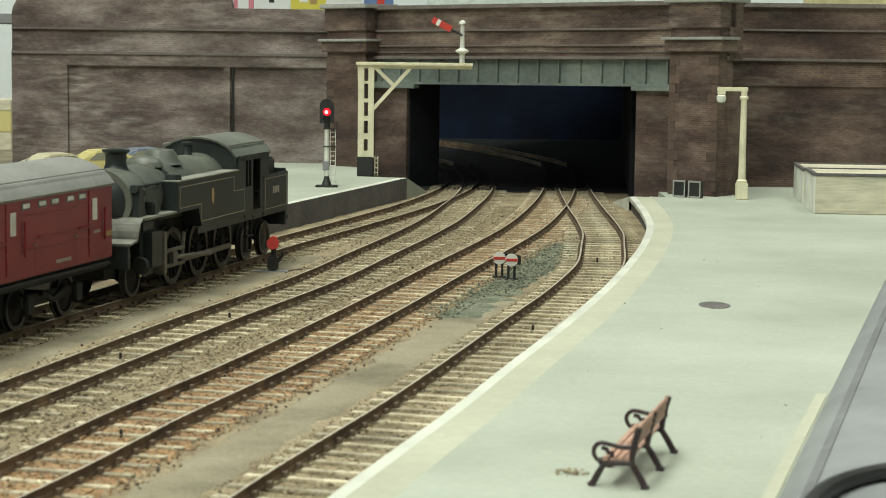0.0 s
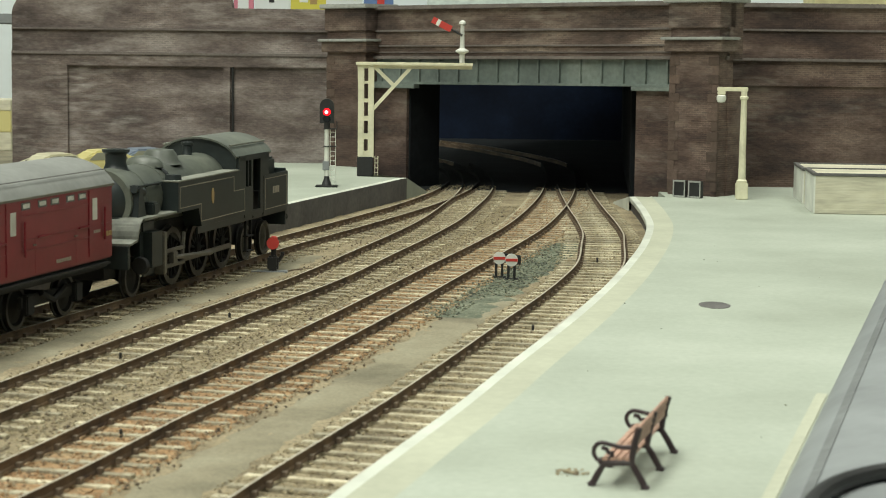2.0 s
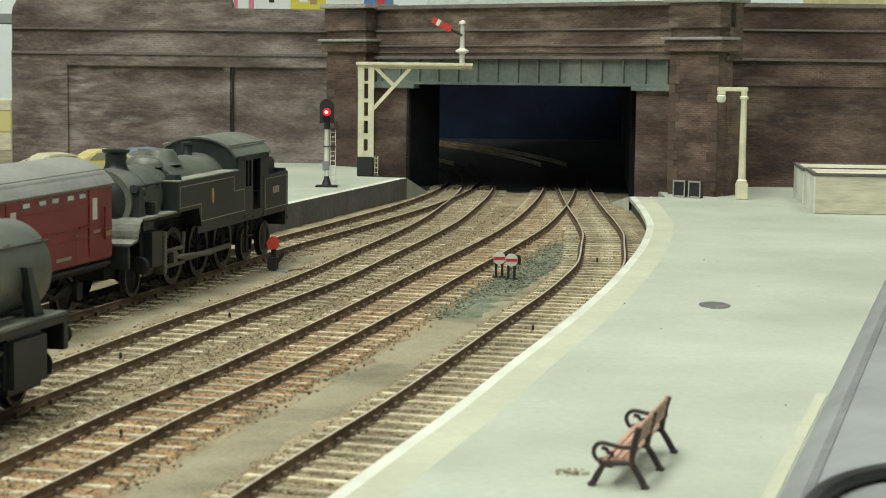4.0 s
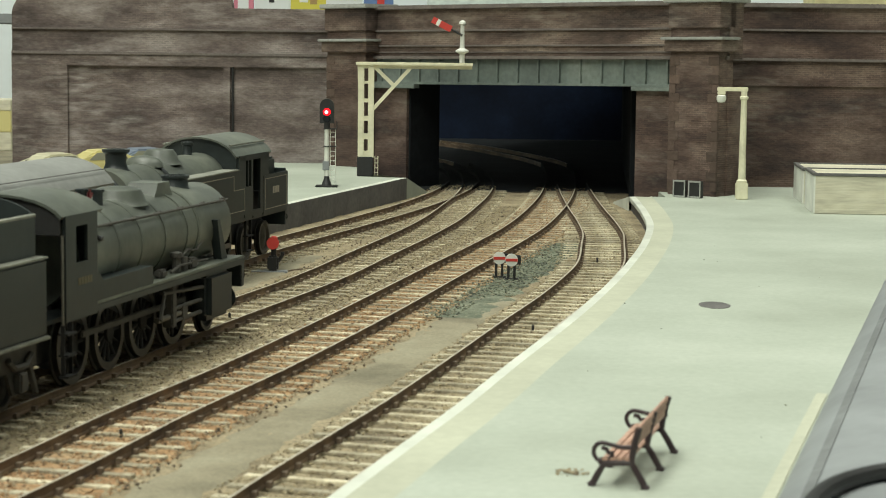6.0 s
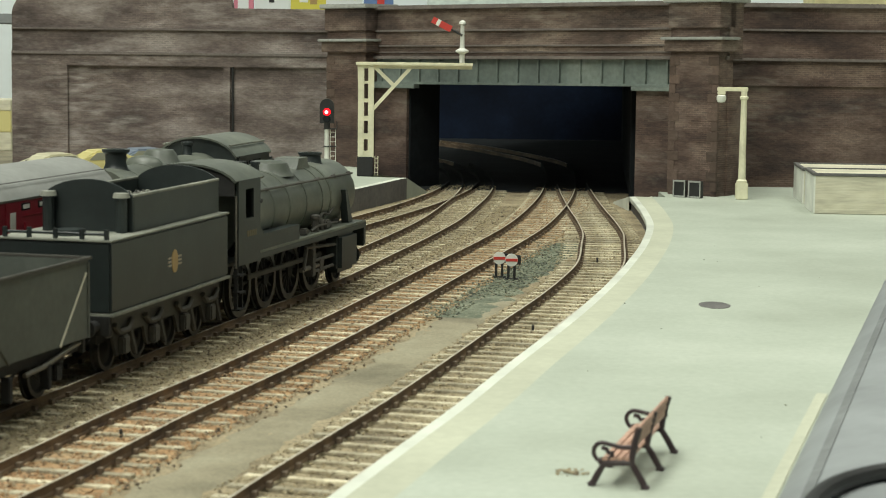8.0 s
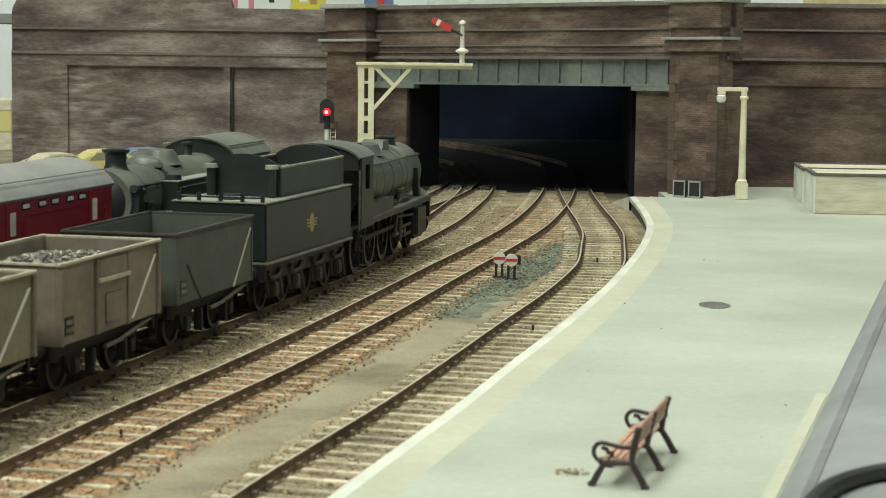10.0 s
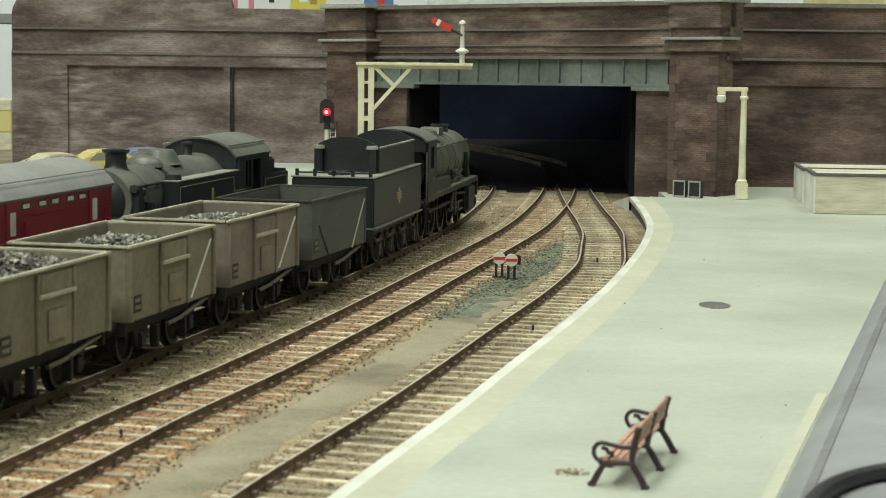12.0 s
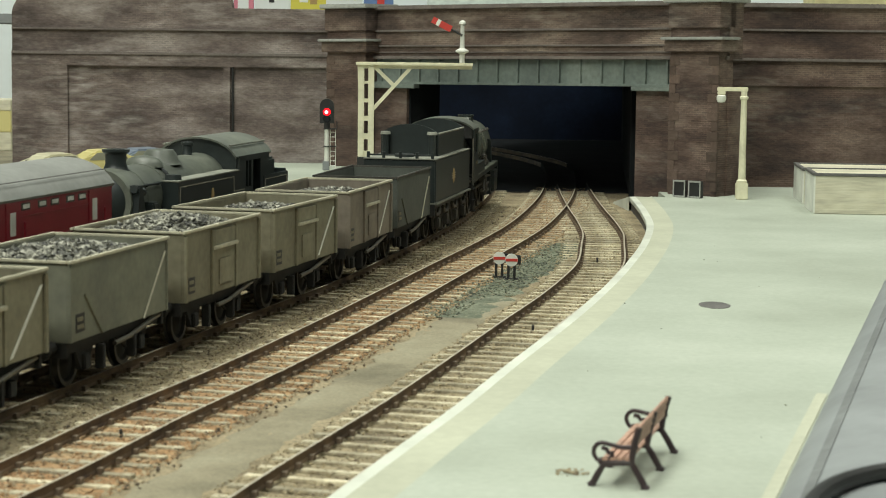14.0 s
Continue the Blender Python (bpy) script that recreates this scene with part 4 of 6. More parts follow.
def tender():
    t = thing("tender", "black bogie tender with stepped-in coal bunker and gilt emblem", "tender")
    k = part("tank", box(bmesh.new(), -101.5, -13.5, -15.2, 15.2, 16.0, 33.6, 0.5), M_LOCO, t, smooth=False)
    part("tank_lip", box(bmesh.new(), -101.8, -13.2, -15.9, 15.9, 15.2, 16.0, 0.2), M_DUST, k, smooth=False)
    part("tank_top", box(bmesh.new(), -101.7, -13.3, -15.45, 15.45, 33.6, 34.1, 0.12), M_DUST, k, "dust-pale tank top and its beading", smooth=False)
    for y in (-1, 1):
        part("bunker_side", box(bmesh.new(), -79, -13.5, *sorted((y * 11.8, y * 12.4)), 33.9, 43.2, 0.15), M_LOCO, t, smooth=False)
        part("bunker_rail", rod(bmesh.new(), (-79, y * 12.1, 43.3), (-13.5, y * 12.1, 43.3), 0.5, seg=6), M_DUST, t)
        part("emblem", lathe(bmesh.new(), [(2.3, 0), (2.3, 0.15), (0.1, 0.16)], pose(-57, y * 15.2, 24.6) @ Matrix.Rotation(-y * math.pi / 2, 4, "X") @ Matrix.Diagonal((1.0, 1.35, 1, 1)), 20), M_GOLD, k, "gilt emblem")
        bm = bmesh.new()
        for x0, x1 in ((-62, -59.4), (-54.6, -52)):
            for z in (23.4, 24.4, 25.4):
                box(bm, x0, x1, *sorted((y * 15.2, y * 15.34)), z, z + 0.5)
        part("emblem_wing", bm, M_LINING, k, smooth=False)
        fr = bmesh.new()
        box(fr, -99, -15, *sorted((y * 12.2, y * 13)), 9.5, 15.4)
        for x in (-90, -69, -46, -25):
            prism(fr, [(x - 5.5, 10), (x + 5.5, 10), (x + 2.5, 4.2), (x - 2.5, 4.2)], "y", *sorted((y * 12.2, y * 13)))
            box(fr, x - 1.9, x + 1.9, *sorted((y * 12.8, y * 15)), 4.6, 9.2, 0.4)
            tube(fr, [(x - 6, y * 13.8, 12.6), (x - 3, y * 13.8, 10.4), (x + 3, y * 13.8, 10.4), (x + 6, y * 13.8, 12.6)], 0.8)
            tube(fr, [(x + 4.4, y * 13.6, 10.8), (x + 7.6, y * 13.9, 3.6)], 0.8)
        part("bogie_frame", fr, M_BOGIE, t, "dirty tender frame with axle boxes and springs")
    part("bunker_end", curved_end(-79.6, -78.8, 12.3, 33.9, 43.2, 47.4), M_LOCO, t, "curved bunker back plate", smooth=False)
    part("bunker_end", curved_end(-14.4, -13.6, 12.3, 33.9, 43.2, 47.2), M_LOCO, t, "curved bunker front plate", smooth=False)
    for y in (-10, 10):
        bm = rod(bmesh.new(), (-81.5, y, 34), (-81.5, y, 43), 1.5)
        vp = part("vent_pipe", bm, M_LOCO, t)
        part("vent_cap", rod(bmesh.new(), (-81.5, y, 43), (-81.5, y, 44.2), 2.3, 2.0), M_DUST, vp, "dust-pale vent cap")
    bm = bmesh.new()
    for y in (-13.5, -7, 0, 7, 13.5):
        rod(bm, (-100, y, 33.8), (-100, y, 36.6), 0.7, seg=8)
    rod(bm, (-100, -13.5, 35.4), (-100, 13.5, 35.4), 0.35, seg=6)
    part("rear_rail", bm, M_LOCO, t)
    part("filler_lid", rod(bmesh.new(), (-91, 0, 33.8), (-91, 0, 35.6), 4.2, 3.8, seg=18), M_LOCO, t)
    part("under_frame", box(bmesh.new(), -100, -14, -10.5, 10.5, 8, 15.4), M_FRAME, t, smooth=False)
    part("buffer_beam", box(bmesh.new(), -102.4, -100.6, -15, 15, 10.5, 15.4, 0.2), M_FRAME, t, smooth=False)
    buffers(t, -102.2, -1)
    for x in (-90, -69, -46, -25):
        wheelset(t, x, 5.8)
    tagged(part("coal_load", coal_heap(-74, -20, -11, 11, 38, 4.0, 170, 5), M_COAL, t, "heaped coal", smooth=False), kind="stuff")
    return t


def stretched(t, k):
    """Lengthen a locomotive's body; its wheels keep their shape."""
    for o in t.children_recursive:
        o.location.x *= k
        if not o.name.startswith("wheel"):
            for v in o.data.vertices:
                v.co.x *= k
    return t


goods_train = [(stretched(goods_locomotive(), 1.03), 0.0, 56.0), (stretched(tender(), 0.958), 0.0, -55.0)]
M_WAGON_PINK = material("wagon_grey_pink", (0.215, 0.185, 0.145), 0.7, scale=40, fine=500, light=(0.27, 0.235, 0.185), dark=(0.10, 0.08, 0.065), bump=0.1, spread=0.55, fine_amount=0.2)
M_WAGON_GREEN = material("wagon_grey_green", (0.185, 0.19, 0.142), 0.7, scale=40, fine=500, light=(0.24, 0.245, 0.185), dark=(0.10, 0.10, 0.085), bump=0.1, spread=0.55, fine_amount=0.2)
wagon_specs = [
    ("dark grey steel mineral wagon with low coal load", M_WAGON_DARK, False, (24.0, 2.5, 200), dict(ribs=False, cross=True)),
    ("pinkish grey mineral wagon with white diagonal stripe", M_WAGON_PINK, True, (27.5, 3.0, 230), {}),
    ("olive grey mineral wagon with white diagonal stripe", M_WAGON, True, (27.5, 3.5, 260), {}),
    ("grey-olive mineral wagon heaped high with coal", M_WAGON, False, (29.2, 5.0, 420), dict(louvres=True)),
    ("pale grey-green riveted mineral wagon full of coal", M_WAGON_GREEN, False, (29.2, 4.0, 420), dict(ribs=False, cross=True)),
    ("olive grey mineral wagon with white diagonal stripe", M_WAGON, True, (26.5, 2.5, 230), {}),
    ("olive grey mineral wagon with coal load", M_WAGON_GREEN, False, (27.5, 3.0, 200), {}),
]
for k, (lab, mat_, stripe_, coal_, more) in enumerate(wagon_specs):
    goods_train.append((mineral_wagon(lab, mat_, stripe_, coal_, 11 + k, **more), -142.6 - 73.3 * k, 0.0))


def tank_locomotive():
    """Stands still on the far track; local x = 0 at the front footplate."""
    s0 = 757.0
    x, y, tx, ty = LINE_A.at(s0 + 85)
    ang = math.degrees(math.atan2(ty, tx))
    t = thing("tank_locomotive", "weathered black lined tank steam locomotive standing still", "locomotive", x - tx * 85, y - ty * 85, 0, ang)
    zc, r = 30.5, 10.2
    b = part("boiler", drum([(2, 23), (r + 0.3, 23.2), (r + 0.3, 37), (r, 37.5), (r + 0.6, 82), (r + 1.0, 112), (2, 113)], zc), M_LOCO_TOP, t, "dusty grey boiler")
    part("smokebox_door", drum([(1, 20.4), (3, 20.6), (7, 21.6), (8.6, 23.1), (1, 23.2)], zc), M_LOCO, b)
    for x in (37.5, 55, 74, 82):
        bm = bmesh.new()
        boiler_band(bm, x, r + 0.3, zc)
        part("boiler_band", bm, M_LOCO_TOP, b)
    part("chimney", lathe(bmesh.new(), [(6.0, 0), (4.1, 1.6), (3.4, 3.5), (3.5, 6.6), (4.5, 7.4), (4.5, 8.2), (3.1, 8.2), (2.9, 4)], Matrix.Translation((36, 0, zc + r - 2)), 24), M_LOCO, b, "flared chimney")
    part("dome", lathe(bmesh.new(), [(7.6, 0), (6.4, 1.4), (5.6, 3.6), (4.6, 4.9), (0.5, 5.4)], Matrix.Translation((75, 0, zc + r - 1)), 24), M_LOCO_TOP, b, "squat steam dome")
    part("top_feed", lathe(bmesh.new(), [(6.4, 0), (6.0, 1.2), (5.0, 2.6), (2.6, 3.6), (0.4, 3.8)], Matrix.Translation((60, 0, zc + r - 1)) @ Matrix.Diagonal((0.8, 1.1, 1, 1)), 20), M_LOCO_TOP, b, "rounded top feed cover")
    for y in (-1, 1):
        part("feed_pipe", tube(bmesh.new(), [(60, y * (r + 0.5) * math.sin(a), zc + (r + 0.5) * math.cos(a)) for a in np.linspace(0.3, 1.4, 9)], 0.8, 8), M_LOCO, b)
    part("safety_valve", lathe(bmesh.new(), [(2.4, 0), (1.8, 0.8), (1.7, 4), (2.2, 4.3), (2.2, 5.2), (0.3, 5.4)], Matrix.Translation((101, 0, zc + r)), 16), M_LOCO, b)
    for y in (-1, 1):
        bm = rod(bmesh.new(), (25, y * 10.4, 35.4), (50, y * 10.4, 35.4), 0.4, seg=6)
        for x in (27, 37, 47):
            rod(bm, (x, y * 8.8, 35), (x, y * 10.6, 35.4), 0.55, seg=6)
        part("handrail", bm, M_LOCO, b)
        yo = sorted((y * 9.5, y * 15.8))
        tank = part("side_tank", prism(bmesh.new(), [(51, 25.4), (70, 25.4), (73, 19), (118, 19), (118, 35.4), (51, 35.4)], "y", *yo), M_LOCO, t, "black side tank with thin lining", smooth=False)
        part("tank_top_edge", box(bmesh.new(), 50.6, 112, *sorted((y * 9.6, y * 16.0)), 35.4, 35.9, 0.15), M_DUST, tank, smooth=False)
        bm = bmesh.new()
        yl = sorted((y * 15.8, y * 15.93))
        box(bm, 52.5, 106, *yl, 33.6, 33.85)
        box(bm, 52.5, 72.5, *yl, 26.6, 26.85)
        box(bm, 52.3, 52.55, *yl, 26.6, 33.85)
        box(bm, 72.3, 72.55, *yl, 20.8, 26.85)
        box(bm, 72.5, 118, *yl, 20.6, 20.85)
        box(bm, 117.6, 117.85, *yl, 20.6, 28.5)
        box(bm, 106, 117.8, *yl, 28.4, 28.65)
        box(bm, 105.9, 106.15, *yl, 28.4, 33.85)
        part("lining", bm, M_LINING, tank, "thin cream lining", smooth=False)
        part("tank_emblem", lathe(bmesh.new(), [(1.6, 0), (1.6, 0.15), (0.1, 0.16)], pose(84, y * 15.8, 28.6) @ Matrix.Rotation(-y * math.pi / 2, 4, "X") @ Matrix.Diagonal((0.8, 1.7, 1, 1)), 16), M_GOLD, tank, "small gilt emblem")
        part("tank_filler", rod(bmesh.new(), (56, y * 12, 35.4), (56, y * 12, 37.6), 3.0, 2.6, seg=16), M_LOCO, tank)
        # cab with two openings
        bm = bmesh.new()
        ys = sorted((y * 14.9, y * 15.7))
        box(bm, 118, 127.6, *ys, 18, 29)
        box(bm, 127.6, 136, *ys, 17, 20)
        box(bm, 136, 145, *ys, 18, 29)
        for x0, x1 in ((118, 119.4), (122.2, 122.9), (125.6, 127.6), (136, 146)):
            box(bm, x0, x1, *ys, 29, 39.6)
        box(bm, 113, 146, *ys, 38.6, 40.6)
        box(bm, 112, 118, *ys, 35.4, 40)
        part("cab_side", bm, M_LOCO, t, smooth=False)
        bk = part("bunker_side", box(bmesh.new(), 139, 169, *sorted((y * 15.0, y * 15.8)), 17, 32, 0.2), M_LOCO, t, smooth=False)
        bm = bmesh.new()
        for z in (19, 30.4):
            box(bm, 141, 167, *yl, z, z + 0.25)
        for x in (141, 166.8):
            box(bm, x, x + 0.25, *yl, 19, 30.6)
        part("lining", bm, M_LINING, bk, smooth=False)
        bars(bk, 150, 158, 24.5, 2.6, y * 15.82, 4, M_LINING)
        # footplate, curved drop, valance
        fp = part("footplate", box(bmesh.new(), 22, 55, *sorted((y * 7.5, y * 15.4)), 25.2, 26.0, 0.15), M_DUST, t, smooth=False)
        drop = [(22, 26.0)] + [(22 - 5 * math.sin(a), 26.0 - 6.6 * (1 - math.cos(a))) for a in np.linspace(0.2, 1.5, 6)] + [(10, 19.0), (10, 18.3)] + [(21.4 - 5 * math.sin(a), 25.2 - 6.6 * (1 - math.cos(a))) for a in np.linspace(1.5, 0.2, 6)]
        part("drop_plate", prism(bmesh.new(), drop, "y", *sorted((y * 2, y * 15.4))), M_DUST, fp, smooth=False)
        part("lower_valance", box(bmesh.new(), 70, 169, *sorted((y * 14.9, y * 15.5)), 16.6, 18.9), M_LOCO, t, smooth=False)
        bm = prism(bmesh.new(), [(24, 26), (31, 26), (27.5, 36), (25.5, 36)], "y", *sorted((y * 8, y * 12.5)))
        rod(bm, (24, y * 11, 35), (32, y * 11, 33.5), 1.3)
        box(bm, 34, 39, *sorted((y * 9, y * 14)), 26, 30, 0.5)
        part("steam_pipe", bm, M_LOCO, t, "outside steam pipe and lubricator")
        cy = part("cylinder", box(bmesh.new(), 25, 40, *sorted((y * 9, y * 15.6)), 6.6, 24.0, 3.0), M_LOCO, t, "black outside cylinder block")
        part("cylinder_cover", rod(bmesh.new(), (25, y * 13, 10.6), (23.4, y * 13, 10.6), 3.0, 2.6, seg=20), M_FRAME, cy)
        bm = bmesh.new()
        box(bm, 42, 62, *sorted((y * 12.8, y * 14)), 12.4, 13.6, 0.2)
        box(bm, 42, 62, *sorted((y * 12.8, y * 14)), 7.4, 8.6, 0.2)
        box(bm, 50, 54, *sorted((y * 12.6, y * 14.4)), 8.6, 12.4, 0.2)
        tube(bm, [(52, y * 13.8, 10.4), (88, y * 13.8, 8.4)], 0.9)
        tube(bm, [(62, y * 13.4, 18), (60, y * 13.4, 9.5)], 0.8)
        box(bm, 40, 43, *sorted((y * 11.5, y * 15)), 6, 20, 0.3)
        part("valve_gear", bm, M_ROD, t, "pale steel slide bars and rods")
        part("coupling_rod", box(bmesh.new(), 62, 112, *sorted((y * 11.8, y * 12.8)), 7.6, 9.4, 0.25), M_ROD, t)
        bm = bmesh.new()
        for z in (5, 10.5):
            box(bm, 122, 128, *sorted((y * 13.6, y * 15.8)), z, z + 0.5)
        box(bm, 122, 122.6, *sorted((y * 14, y * 15)), 5, 18)
        box(bm, 127.4, 128, *sorted((y * 14, y * 15)), 5, 18)
        part("cab_step", bm, M_FRAME, t, smooth=False)
    part("cab_front", curved_end(111.4, 112.4, 14.8, 30, 40.2, 46.6), M_LOCO, t, smooth=False)
    part("cab_back", curved_end(145, 146, 14.8, 30, 40.2, 46.6), M_LOCO, t, smooth=False)
    part("cab_roof", arched(110, 150, 15.4, 40.4, 47.4, 0.6), M_LOCO_TOP, t, "curved dusty cab roof")
    for y in (-1, 1):
        part("rain_strip", rod(bmesh.new(), (110.5, y * 12.6, 44.5), (149.5, y * 12.6, 44.5), 0.35, seg=6), M_DUST, t)
    part("bunker_back", box(bmesh.new(), 168, 169, -15, 15, 17, 33, 0.2), M_LOCO, t, smooth=False)
    part("bunker_top", box(bmesh.new(), 147, 166, -11.5, 11.5, 30, 37.5, 0.8), M_LOCO, t, smooth=False)
    part("main_frame", box(bmesh.new(), 11.4, 167, -6, 6, 7, 24), M_FRAME, t, smooth=False)
    part("smokebox_saddle", box(bmesh.new(), 20, 37, -8, 8, 20, 26, 0.6), M_LOCO, t, smooth=False)
    part("buffer_beam", box(bmesh.new(), 9.4, 11.2, -15, 15, 11, 18.3, 0.2), M_LOCO, t, smooth=False)
    part("rear_beam", box(bmesh.new(), 168, 170, -15, 15, 11, 17, 0.2), M_LOCO, t, smooth=False)
    buffers(t, 170, 1, 13.5)
    for x in (62, 87, 112):
        wheelset(t, x, 9.8, spoked=True, label="spoked driving wheels")
    wheelset(t, 27, 6.6)
    for x in (138.5, 160):
        wheelset(t, x, 6.6, mats=M_BOGIE)
    return t


tank_locomotive()


def coach():
    s1 = 759.0
    x, y, tx, ty = LINE_A.at(s1 - 75)
    t = thing("passenger_coach", "crimson van coach with grey roof and small high windows", "coach", x + tx * 75, y + ty * 75, 0, math.degrees(math.atan2(ty, tx)))
    Lc = 235.0
    b = part("body", box(bmesh.new(), -Lc, 0, -15.8, 15.8, 15.8, 39.2, 0.5), M_COACH, t, "crimson panelled body", smooth=False)
    part("roof", arched(-Lc - 0.6, 0.6, 16.3, 38.6, 46.2, 1.0, 18), M_ROOF, t, "grey curved roof")
    part("roof_end", curved_end(-0.6, 0.3, 15.6, 38, 39.4, 45.6), M_COACH, t, smooth=False)
    for y in (-1, 1):
        for k in range(24):
            xa = -19.5 - 8.1 * k - (2.2 * (k // 2))
            if xa < -Lc + 8:
                break
            w = part("window", box(bmesh.new(), xa - 4.2, xa, *sorted((y * 15.7, y * 15.92)), 35.5, 36.9, 0.1), M_WINDOW, b, "small high window")
            part("window_frame", box(bmesh.new(), xa - 5.1, xa + 0.5, *sorted((y * 15.7, y * 15.86)), 35.1, 37.2, 0.1), M_GLASS, w, smooth=False)
        part("roof_seam", tube(bmesh.new(), [(-Lc, y * 13.6, 42.95), (0.5, y * 13.6, 42.95)], 0.16, 6), M_FACE, t)
        for xa in (-8.5, -62, -130):
            d = part("door", box(bmesh.new(), xa - 9, xa, *sorted((y * 15.7, y * 16.05)), 17.5, 37.8, 0.25), M_COACH, b, smooth=False)
            part("door_window", box(bmesh.new(), xa - 6.6, xa - 3.2, *sorted((y * 16.0, y * 16.15)), 28.5, 35, 0.1), M_WINDOW, d)
            part("handrail", rod(bmesh.new(), (xa + 1.4, y * 16.5, 22), (xa + 1.4, y * 16.5, 32), 0.35, seg=6), M_COACH, d)
        for z in (37.6, 33.4, 26.6, 23.4):
            part("beading", box(bmesh.new(), -Lc, -0.2, *sorted((y * 15.7, y * 15.98)), z, z + 0.32, 0.08), M_COACH, b, smooth=False)
        for k in range(8):
            xa = -26 - 27 * k
            part("panel_strip", box(bmesh.new(), xa - 0.15, xa + 0.15, *sorted((y * 15.7, y * 15.86)), 17, 26.6), M_COACH, b, smooth=False)
            part("door_handle", rod(bmesh.new(), (xa - 2, y * 16.3, 24.9), (xa - 0.4, y * 16.3, 24.9), 0.25, seg=6), M_ROD, b, "small steel handle")
            part("grab_rail", rod(bmesh.new(), (xa + 1.5, y * 16.2, 26.9), (xa + 9, y * 16.2, 26.9), 0.3, seg=6), M_COACH, b)
        bars(b, -7.4, -1.2, 22.8, 1.5, y * 16.0, 5, M_GOLD)
        bars(b, -14.5, -9.5, 24.5, 0.9, y * 16.07, 4, M_LINING)
        bars(b, -40, -30, 18.2, 1.0, y * 16.0, 6, M_LINING)
        part("solebar", box(bmesh.new(), -Lc + 1, -1, *sorted((y * 12.5, y * 14.5)), 13, 16.6, 0.2), M_FRAME, t, smooth=False)
        part("foot_board", box(bmesh.new(), -Lc + 1, -3, *sorted((y * 13.5, y * 16.4)), 14.2, 14.9), M_FRAME, t, smooth=False)
        bm = bmesh.new()
        for xb in (-36, -195):
            box(bm, xb - 20, xb + 20, *sorted((y * 11.4, y * 12.6)), 6.5, 10, 0.3)
            for q in (-16, 16):
                box(bm, xb + q - 2.4, xb + q + 2.4, *sorted((y * 12, y * 14)), 4.6, 10.5, 0.4)
            tube(bm, [(xb - 8, y * 13, 10), (xb, y * 13, 7), (xb + 8, y * 13, 10)], 1.0)
        box(bm, -120, -90, *sorted((y * 6, y * 12)), 6.5, 13, 0.5)
        part("bogie_side", bm, M_FRAME, t)
    part("corridor_end", box(bmesh.new(), 0, 1.2, -5.5, 5.5, 15, 40, 0.4), M_BLACK, t, smooth=False)
    part("under_frame", box(bmesh.new(), -Lc + 1, -0.5, -12, 12, 12, 16.5), M_FRAME, t, smooth=False)
    for xb in (-36, -195):
        for q in (-16, 16):
            wheelset(t, xb + q, 6.4)
    return t


coach()


# ---- signals, lamp and platform things ----
def colour_light_signal():
    t = thing("colour_light_signal", "colour-light signal showing red on a white post", "signal", -58.9, 1005, L_TOP)
    part("base_plate", box(bmesh.new(), -5.5, 5.5, -3.5, 3.5, 0, 0.9, 0.2), M_BLACK, t)
    part("foot", lathe(bmesh.new(), [(2.6, 0.9), (2.2, 2.2), (1.4, 4.0), (1.2, 5.5)], None, 12), M_BLACK, t)
    part("relay_box", box(bmesh.new(), -2.0, 1.2, -1.6, 1.6, 8.5, 13.0, 0.2), M_GREY, t)
    part("post", rod(bmesh.new(), (0, 0, 5), (0, 0, 29), 1.2, seg=12), M_WHITE, t, "white post")
    lad = bmesh.new()
    for x in (1.7, 4.3):
        rod(lad, (x, 0.5, 2), (x, 0.5, 29), 0.22, seg=5)
    for k in range(11):
        rod(lad, (1.7, 0.5, 3.5 + k * 2.4), (4.3, 0.5, 3.5 + k * 2.4), 0.2, seg=5)
    part("ladder", lad, M_WHITE, t, "thin white ladder")
    bm = box(bmesh.new(), -1.6, 4.6, -1.6, 1.6, 20.2, 20.7)
    box(bm, -1.6, 5, -1.6, 1.6, 29, 29.6)
    tube(bm, [(5, -1.4, 29.6), (5, -1.4, 33), (5, 1.4, 33), (5, 1.4, 29.6)], 0.18, seg=5)
    part("platform_stage", bm, M_BLACK, t, smooth=False)
    outline = [(-3.6, 32)] + [(-3.6 * math.cos(a), 40.5 + 3.8 * math.sin(a)) for a in np.linspace(0, math.pi, 10)] + [(3.6, 32)]
    hd = part("head", prism(bmesh.new(), outline, "y", -1.4, 1.4), M_BLACK, t, "black rounded signal head", smooth=False)
    part("neck", rod(bmesh.new(), (0, 0, 29), (0, 0, 32.2), 1.6), M_BLACK, hd)
    for z, m in ((37.6, M_REDGLOW), (34.2, M_GLASS)):
        part("lens", rod(bmesh.new(), (0, -1.5, z), (0, -1.9, z), 1.9, 1.6, seg=16), m, hd, "glowing red lens" if m is M_REDGLOW else "dark lens")
        if m is M_REDGLOW:
            part("lens_core", rod(bmesh.new(), (-0.2, -1.85, z), (-0.2, -2.0, z), 0.95, 0.7, seg=12), M_REDCORE, hd, "bright centre of the lit lens")
        arc = [(2.3 * math.cos(a), -1.6, z + 2.3 * math.sin(a)) for a in np.linspace(0.1, math.pi - 0.1, 9)]
        part("hood", tube(bmesh.new(), arc, 0.35), M_BLACK, hd)
    return t


